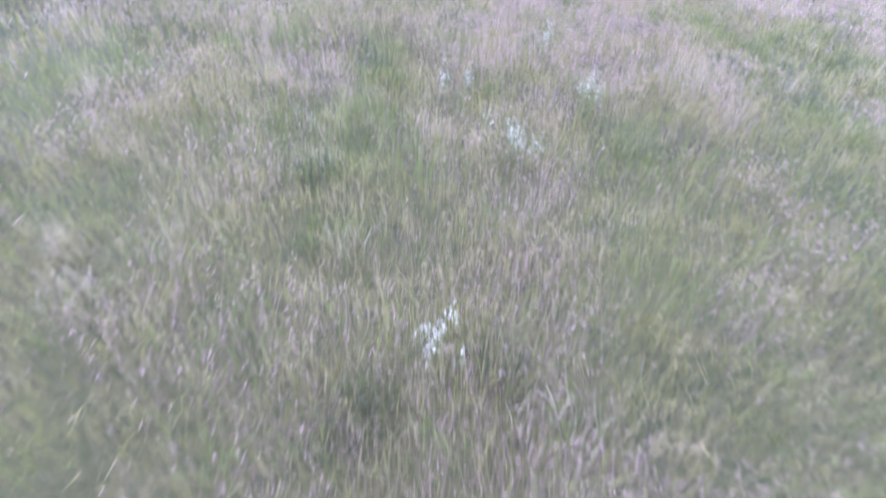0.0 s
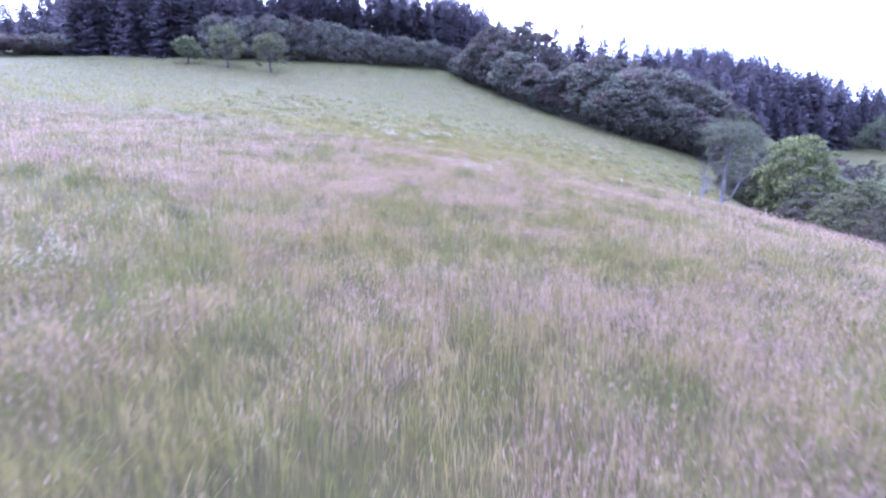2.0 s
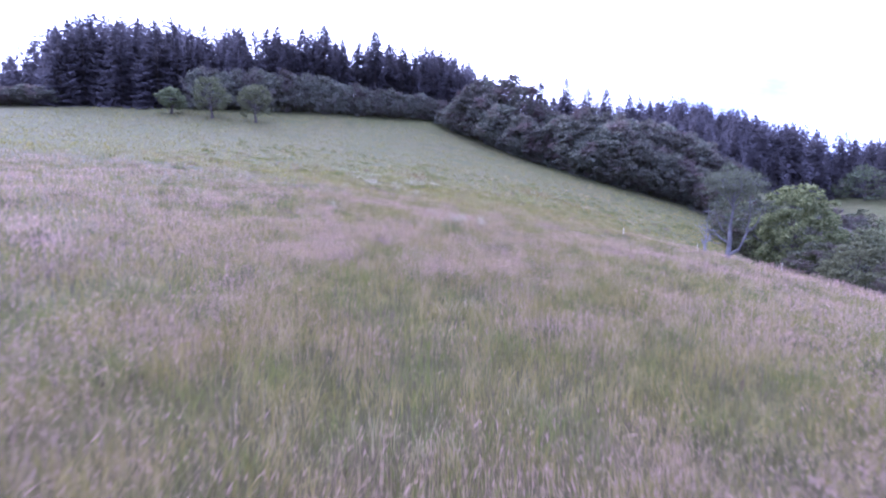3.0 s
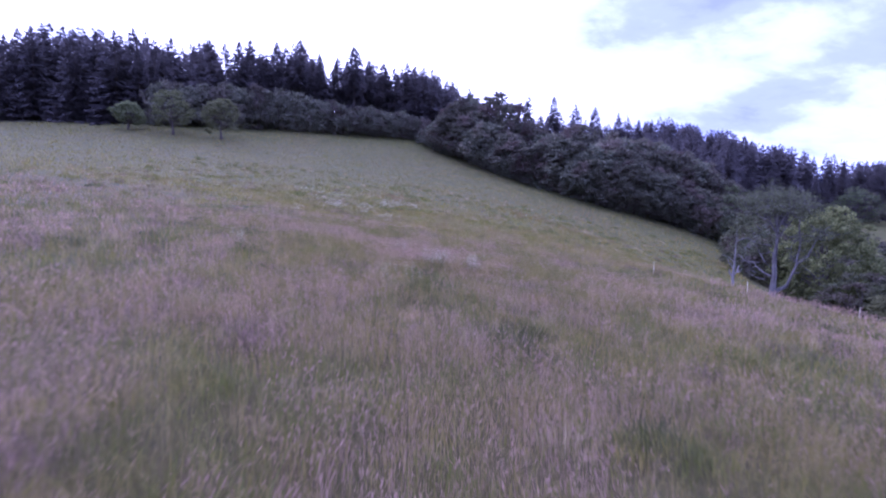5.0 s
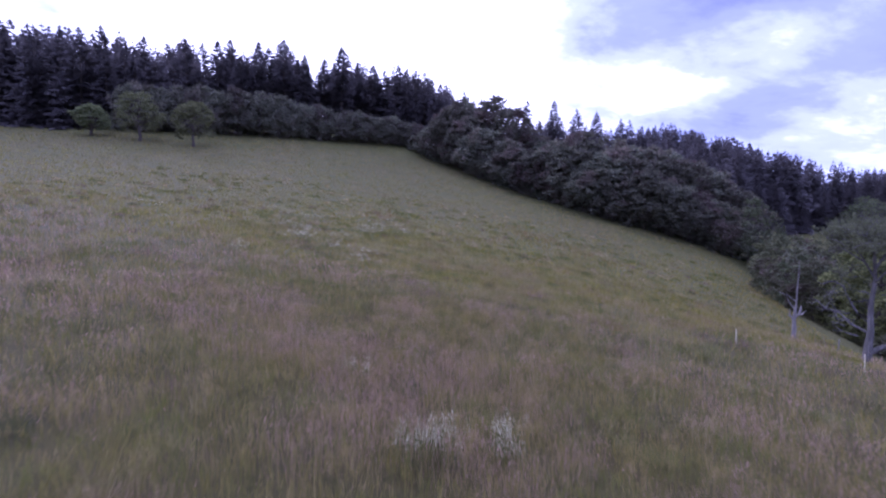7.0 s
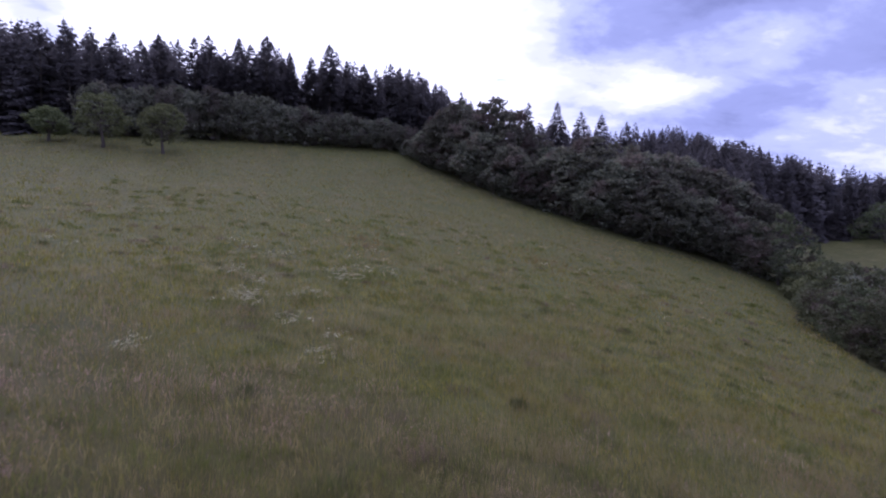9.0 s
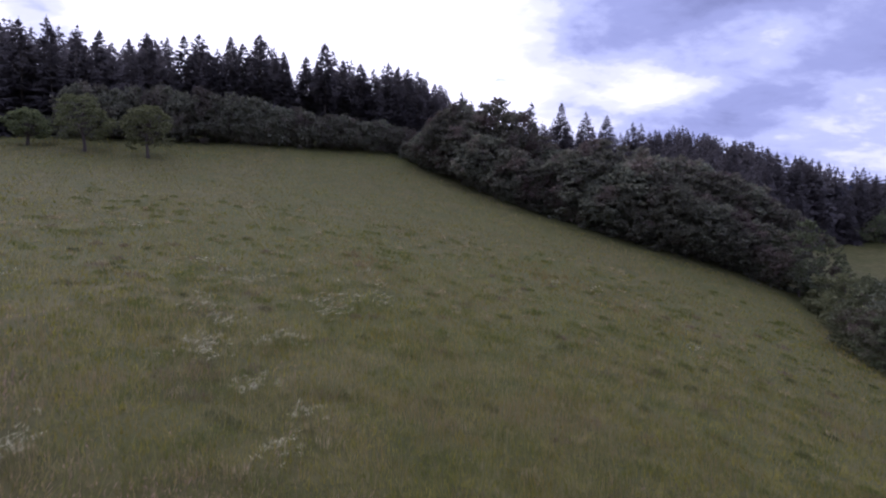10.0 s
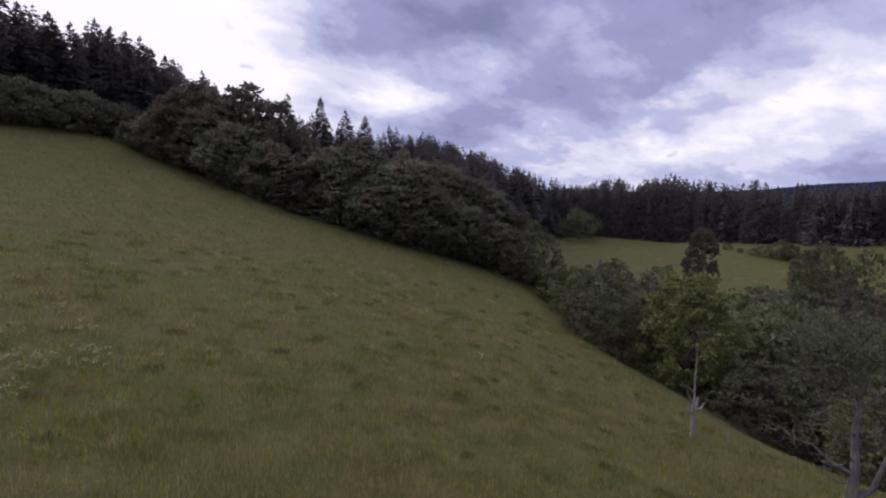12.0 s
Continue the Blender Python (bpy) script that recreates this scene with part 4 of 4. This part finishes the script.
FLOWERS = [(-4.7, 57, 1.2, 56), (-4.5, 54.4, 0.8, 38), (-9.6, 58.9, 1.3, 46), (-10, 53.5, 1.0, 30), (-7.4, 49.8, 0.9, 64), (-5.5, 47.4, 0.5, 26), (-5.3, 51, 0.6, 28), (-3.6, 46.2, 0.4, 12), (-3.4, 44.6, 0.4, 14), (-5.3, 56.0, 0.6, 22), (-21.4, 67.7, 0.7, 22), (-7.6, 44, 0.5, 18),
           (-8, 52.6, 0.7, 26), (-0.25, 30.3, 0.30, 46), (0.75, 30.5, 0.22, 24), (1.0, 30.7, 0.2, 14), (-1.4, 32.3, 0.25, 12), (-3.1, 58.1, 0.6, 16), (11.7, 69.2, 0.4, 10), (-5.2, 60.5, 1.0, 22), (-14.5, 60.0, 1.3, 26), (-19, 56, 1.2, 20), (8.9, 69.4, 0.4, 14), (13.5, 59.6, 0.3, 12), (12.1, 70.3, 0.35, 10), (-4.4, 64, 0.6, 18), (-6.2, 12.8, 0.35, 16), (-4.5, 12.6, 0.4, 20), (-5.5, 30.3, 0.35, 14), (-0.6, 26.7, 0.3, 10),
           (1.0, 5.2, 0.22, 12), (1.6, 6.5, 0.25, 12), (0.2, 2.8, 0.12, 7), (0.0, 6.4, 0.15, 8), (1.1, 7.9, 0.2, 7), (-2.2, 8.7, 0.2, 8)]
for x, y, radius, count in FLOWERS:
    flower_patch(x, y, radius, count, rng)


# ---------------------------------------------------------------- grass
def blades(r, x, y, z, tall_, wide, lean=0.35):
    """Bent grass blades as folded kites, each of two triangles."""
    n = len(x)
    a, b = r.uniform(0, 6.283, n), r.uniform(0, 6.283, n)
    l = tall_ * np.abs(r.normal(0, lean, n))
    mx, my = x + np.cos(a) * l * 0.3, y + np.sin(a) * l * 0.3
    sx, sy = np.cos(b) * wide * 0.5, np.sin(b) * wide * 0.5
    root = np.stack([x, y, z - 0.03], -1)
    p = np.stack([mx + sx, my + sy, z + tall_ * 0.5], -1)
    q = np.stack([mx - sx, my - sy, z + tall_ * 0.5], -1)
    tip = np.stack([x + np.cos(a) * l, y + np.sin(a) * l, z + tall_ * r.uniform(0.8, 1.0, n)], -1)
    return np.stack([root, p, tip, q], 1).reshape(-1, 3), 4


def spikes(r, x, y, z, tall_, wide, lean=0.35):
    """Plain pointed blades for grass farther off."""
    n = len(x)
    a, b = r.uniform(0, 6.283, n), r.uniform(0, 6.283, n)
    l = tall_ * np.abs(r.normal(0, lean, n))
    sx, sy = np.cos(b) * wide * 0.5, np.sin(b) * wide * 0.5
    tip = np.stack([x + np.cos(a) * l, y + np.sin(a) * l, z + tall_ * r.uniform(0.8, 1.0, n)], -1)
    return np.stack([np.stack([x - sx, y - sy, z - 0.02], -1), np.stack([x + sx, y + sy, z - 0.02], -1), tip], 1).reshape(-1, 3), 3


def plumes(r, x, y, z, tall_, size):
    """Thin seed heads on bent stalks."""
    n = len(x)
    a = r.uniform(0, 6.283, n)
    l = tall_ * np.abs(r.normal(0, 0.42, n))
    ox, oy = np.cos(a) * l, np.sin(a) * l
    neck = np.stack([x + ox, y + oy, z + tall_ * r.uniform(0.8, 1.0, n)], -1)
    b = a + r.normal(0, 0.5, n)
    tilt = np.abs(r.normal(0, 0.7, n))
    way = np.stack([np.cos(b) * tilt, np.sin(b) * tilt, np.ones(n)], -1) * size[:, None]
    side = np.stack([-np.sin(b + 0.8), np.cos(b + 0.8), r.normal(0, 0.2, n)], -1) * (size * r.uniform(0.045, 0.095, n))[:, None]
    foot = neck - way * 0.5
    head = np.stack([foot, foot + way * 0.45 + side, foot + way, foot + way * 0.45 - side], 1)
    s = np.stack([np.cos(a + 1.57), np.sin(a + 1.57), 0 * a], -1) * (0.022 * size)[:, None]
    base = np.stack([x, y, z], -1)
    stalk = np.stack([base - s, base + s, neck], 1)
    return (head.reshape(-1, 3), 4), (stalk.reshape(-1, 3), 3)


def swath(pieces):
    """One mesh out of many runs of blades."""
    verts, faces, n = [], [], 0
    for v, corners in pieces:
        verts.append(v)
        whole = np.arange(len(v)).reshape(-1, corners) + n
        faces += [whole[:, [1, k, (k + 1) % corners]] for k in range(2, corners)]
        n += len(v)
    return np.concatenate(verts), np.concatenate(faces)


def coarse(x, y):
    """How much coarser the grass is drawn away from the line of the walk."""
    return np.clip(np.hypot(x, np.maximum(0, np.maximum(2 - y, y - 36))) / 3.2, 1, 7.5)


def sown(r, box, density, fall):
    """Places on the meadow, sown thinner and thinner away from the walk."""
    found = []
    rings = [1.0, 1.5, 2.2, 3.2, 4.7, 7.4, 99.0]
    for lo, hi in zip(rings[:-1], rings[1:]):
        reach = 3.2 * hi
        x0, x1 = max(box[0], -reach), min(box[1], reach)
        y0, y1 = max(box[2], 2 - reach), min(box[3], 36 + reach)
        top = density * lo**-fall
        n = int((x1 - x0) * (y1 - y0) * top)
        x, y = r.uniform(x0, x1, n), r.uniform(y0, y1, n)
        s = coarse(x, y)
        keep = (s >= lo) & (s < hi) & (r.uniform(0, 1, n) < (s / lo) ** -fall)
        keep &= (x < meadow_edge(y) + 0.5) & (y < tree_line(x) + 1.5)
        found.append((x[keep], y[keep], s[keep]))
    return [np.concatenate(some) for some in zip(*found)]


WHOLE = (-110, 42, -10, 128)
blade_v, plume_v, short_v = [], [], []
x, y, s = sown(rng, WHOLE, 540, 1.82)
up = standing(x, y)
lush = speck(x, y, 1.6, 21) * 0.4 + speck(x, y, 0.5, 22) * 0.6
tall_ = (0.10 + 0.26 * up) * (0.3 + 1.25 * lush) * rng.uniform(0.6, 1.3, len(x))
high_ = up > 0.35 + 0.3 * rng.uniform(-1, 1, len(x))
wide_ = 0.0058 * s**0.98 * rng.uniform(0.6, 1.5, len(x))
for some, shape in ((high_ & (s < 2.4), blades), (high_ & (s >= 2.4), spikes)):
    blade_v.append(shape(rng, x[some], y[some], ground(x[some], y[some]), tall_[some], wide_[some], 0.45))
x, y, s = sown(rng, (-62, 40, -8, 62), 540, 1.60)
drift = speck(x, y, 2.6, 31) * 0.35 + speck(x, y, 0.9, 32) * 0.45 + speck(x, y, 0.3, 33) * 0.2
keep = rng.uniform(0, 1, len(x)) < (standing(x, y) * (0.05 + 0.95 * smooth(drift, 0.42, 0.62)) + 0.002) * (0.85 + 0.15 * smooth(s, 1.2, 2.6))
x, y, s = x[keep], y[keep], s[keep]
plume_v += plumes(rng, x, y, ground(x, y), (0.30 + 0.28 * speck(x, y, 1.3, 41)) * rng.uniform(0.75, 1.15, len(x)), 0.044 * s**0.62 * rng.uniform(0.6, 1.3, len(x)))
# pasture, thinning out and coarsening with the distance from where the tall grass ends
n = 720000
turn, far = rng.uniform(-3.1416, 3.1416, n), np.exp(rng.uniform(math.log(0.3), math.log(105), n))
turn = np.where(far > 9, turn * 0.64, turn)
x, y = 2 + far * np.sin(turn), 35 + far * np.cos(turn)
some = (standing(x, y) < 0.35 + 0.3 * rng.uniform(-1, 1, n)) & (rng.uniform(0, 1, n) < (far / 7) ** 2) & (x < meadow_edge(y) + 0.5) & (y < tree_line(x) + 1.5) & (x < 42)
x, y, far = x[some], y[some], far[some]
lush = speck(x, y, 2.2, 51) * 0.5 + speck(x, y, 0.6, 52) * 0.5
tall_ = (0.06 + 0.24 * lush) * rng.uniform(0.5, 1.4, len(x))
short_v.append(spikes(rng, x, y, ground(x, y), tall_, 0.0013 * np.maximum(far, 9) * rng.uniform(0.6, 1.5, len(x)), 0.5))
n = 280000
turn, far = rng.uniform(-1.9, 1.9, n), np.exp(rng.uniform(math.log(6), math.log(95), n))
x, y = 2 + far * np.sin(turn), 35 + far * np.cos(turn)
drift = speck(x, y, 3.5, 61) * 0.5 + speck(x, y, 1.1, 62) * 0.5
some = (standing(x, y) < 0.6) & (rng.uniform(0, 1, n) < 0.15 + 0.85 * smooth(drift, 0.38, 0.68)) & (x < meadow_edge(y) + 0.3) & (y < tree_line(x)) & (x < 42)
x, y, far = x[some], y[some], far[some]
stalk_v = [spikes(rng, x, y, ground(x, y), rng.uniform(0.26, 0.48, len(x)), 0.0007 * np.maximum(far, 8) * rng.uniform(0.6, 1.4, len(x)), 0.3)]


def tufts(r, places, radius, count, low, high, width):
    """Clumps of stiffer blades that lean out from their middle."""
    pieces = []
    for x, y in places:
        n = int(count * r.uniform(0.6, 1.4))
        a, d = r.uniform(0, 6.283, n), radius * r.uniform(0.6, 1.5) * np.sqrt(r.uniform(0, 1, n))
        px, py = x + d * np.cos(a) * 1.3, y + d * np.sin(a)
        grown = r.uniform(low, high, n) * (1 - 0.5 * (d / d.max()) ** 2)
        near = max(1.0, math.hypot(x, max(0, y - 36)) / 14)
        pieces.append(blades(r, px, py, ground(px, py), grown, width * near * r.uniform(0.6, 1.4, n), 0.45))
    return pieces


def scattered(r, count, box):
    x, y = r.uniform(box[0], box[1], count), r.uniform(box[2], box[3], count)
    inside = (x < meadow_edge(y) - 1) & (y < tree_line(x) - 2)
    return list(zip(x[inside], y[inside]))


pale_v = tufts(rng, scattered(rng, 240, (-34, 30, 36, 84)), 0.26, 40, 0.22, 0.46, 0.010) + tufts(rng, scattered(rng, 200, (-16, 14, 0, 38)), 0.20, 60, 0.3, 0.55, 0.006)
DARK = [(-0.6, 26.4), (-0.4, 26.6), (2.1, 28.0), (2.3, 27.8), (0.8, 24.5), (0.95, 24.1), (1.05, 23.7), (5.3, 55.4), (1.9, 43.8), (-4.8, 42.7)]
dark_v = tufts(rng, DARK, 0.30, 130, 0.26, 0.5, 0.010) + tufts(rng, scattered(rng, 80, (-26, 26, 36, 64)), 0.28, 60, 0.14, 0.30, 0.014) + tufts(rng, scattered(rng, 190, (-16, 14, 0, 40)), 0.36, 110, 0.24, 0.46, 0.011)
green_v = tufts(rng, scattered(rng, 280, (-18, 16, 0, 44)), 0.34, 70, 0.26, 0.50, 0.008) + tufts(rng, scattered(rng, 420, (-34, 30, 38, 82)), 0.42, 60, 0.14, 0.30, 0.014) + tufts(rng, scattered(rng, 260, (-14, 12, 38, 62)), 0.5, 90, 0.12, 0.28, 0.010)
russet_v = tufts(rng, scattered(rng, 150, (-18, 16, 2, 44)), 0.30, 80, 0.34, 0.56, 0.007) + tufts(rng, scattered(rng, 130, (-30, 26, 38, 70)), 0.36, 60, 0.2, 0.36, 0.010)
sorrel_v = []
for x, y, radius, n in ((9.1, 72.3, 2.2, 300), (-5.0, 67.4, 1.9, 170), (13.5, 66.0, 1.8, 110)):
    px, py = x + rng.normal(0, radius * 0.75, n), y + rng.normal(0, radius, n)
    sorrel_v.append(blades(rng, px, py, ground(px, py), rng.uniform(0.24, 0.48, n), 0.035 * rng.uniform(0.5, 1.3, n), 0.3))
for name, pieces, mat, label in (("lush_grass_clumps", green_v, LUSH, "fresh green grass clumps dotted over the meadow"), ("russet_grass_clumps", russet_v, RUSSET, "russet brown seed clumps dotted over the meadow"), ("sorrel_stalks", sorrel_v, SORREL, "rust-red sorrel stalks in loose patches over the pasture"), ("meadow_grass", blade_v, BLADES, "unmown green and straw-coloured meadow grass"), ("grass_seed_heads", plume_v, HEADS, "pinkish feathery seed heads above the meadow grass"),
                                 ("pasture_grass", short_v, PASTURE, "short olive pasture grass up to the tree line"), ("pasture_seed_stalks", stalk_v, STALKS, "thin pale seed stalks over the short pasture grass"), ("dry_grass_tufts", pale_v, STRAW, "pale dry grass tufts scattered over the meadow"),
                                 ("dark_grass_tufts", dark_v, RUSH, "dark blue-green leafy tufts scattered over the meadow")):
    v, f = swath(pieces)
    tagged(new(name, mesh_of(name, v, f, mat)), label, "grass", kind="stuff")
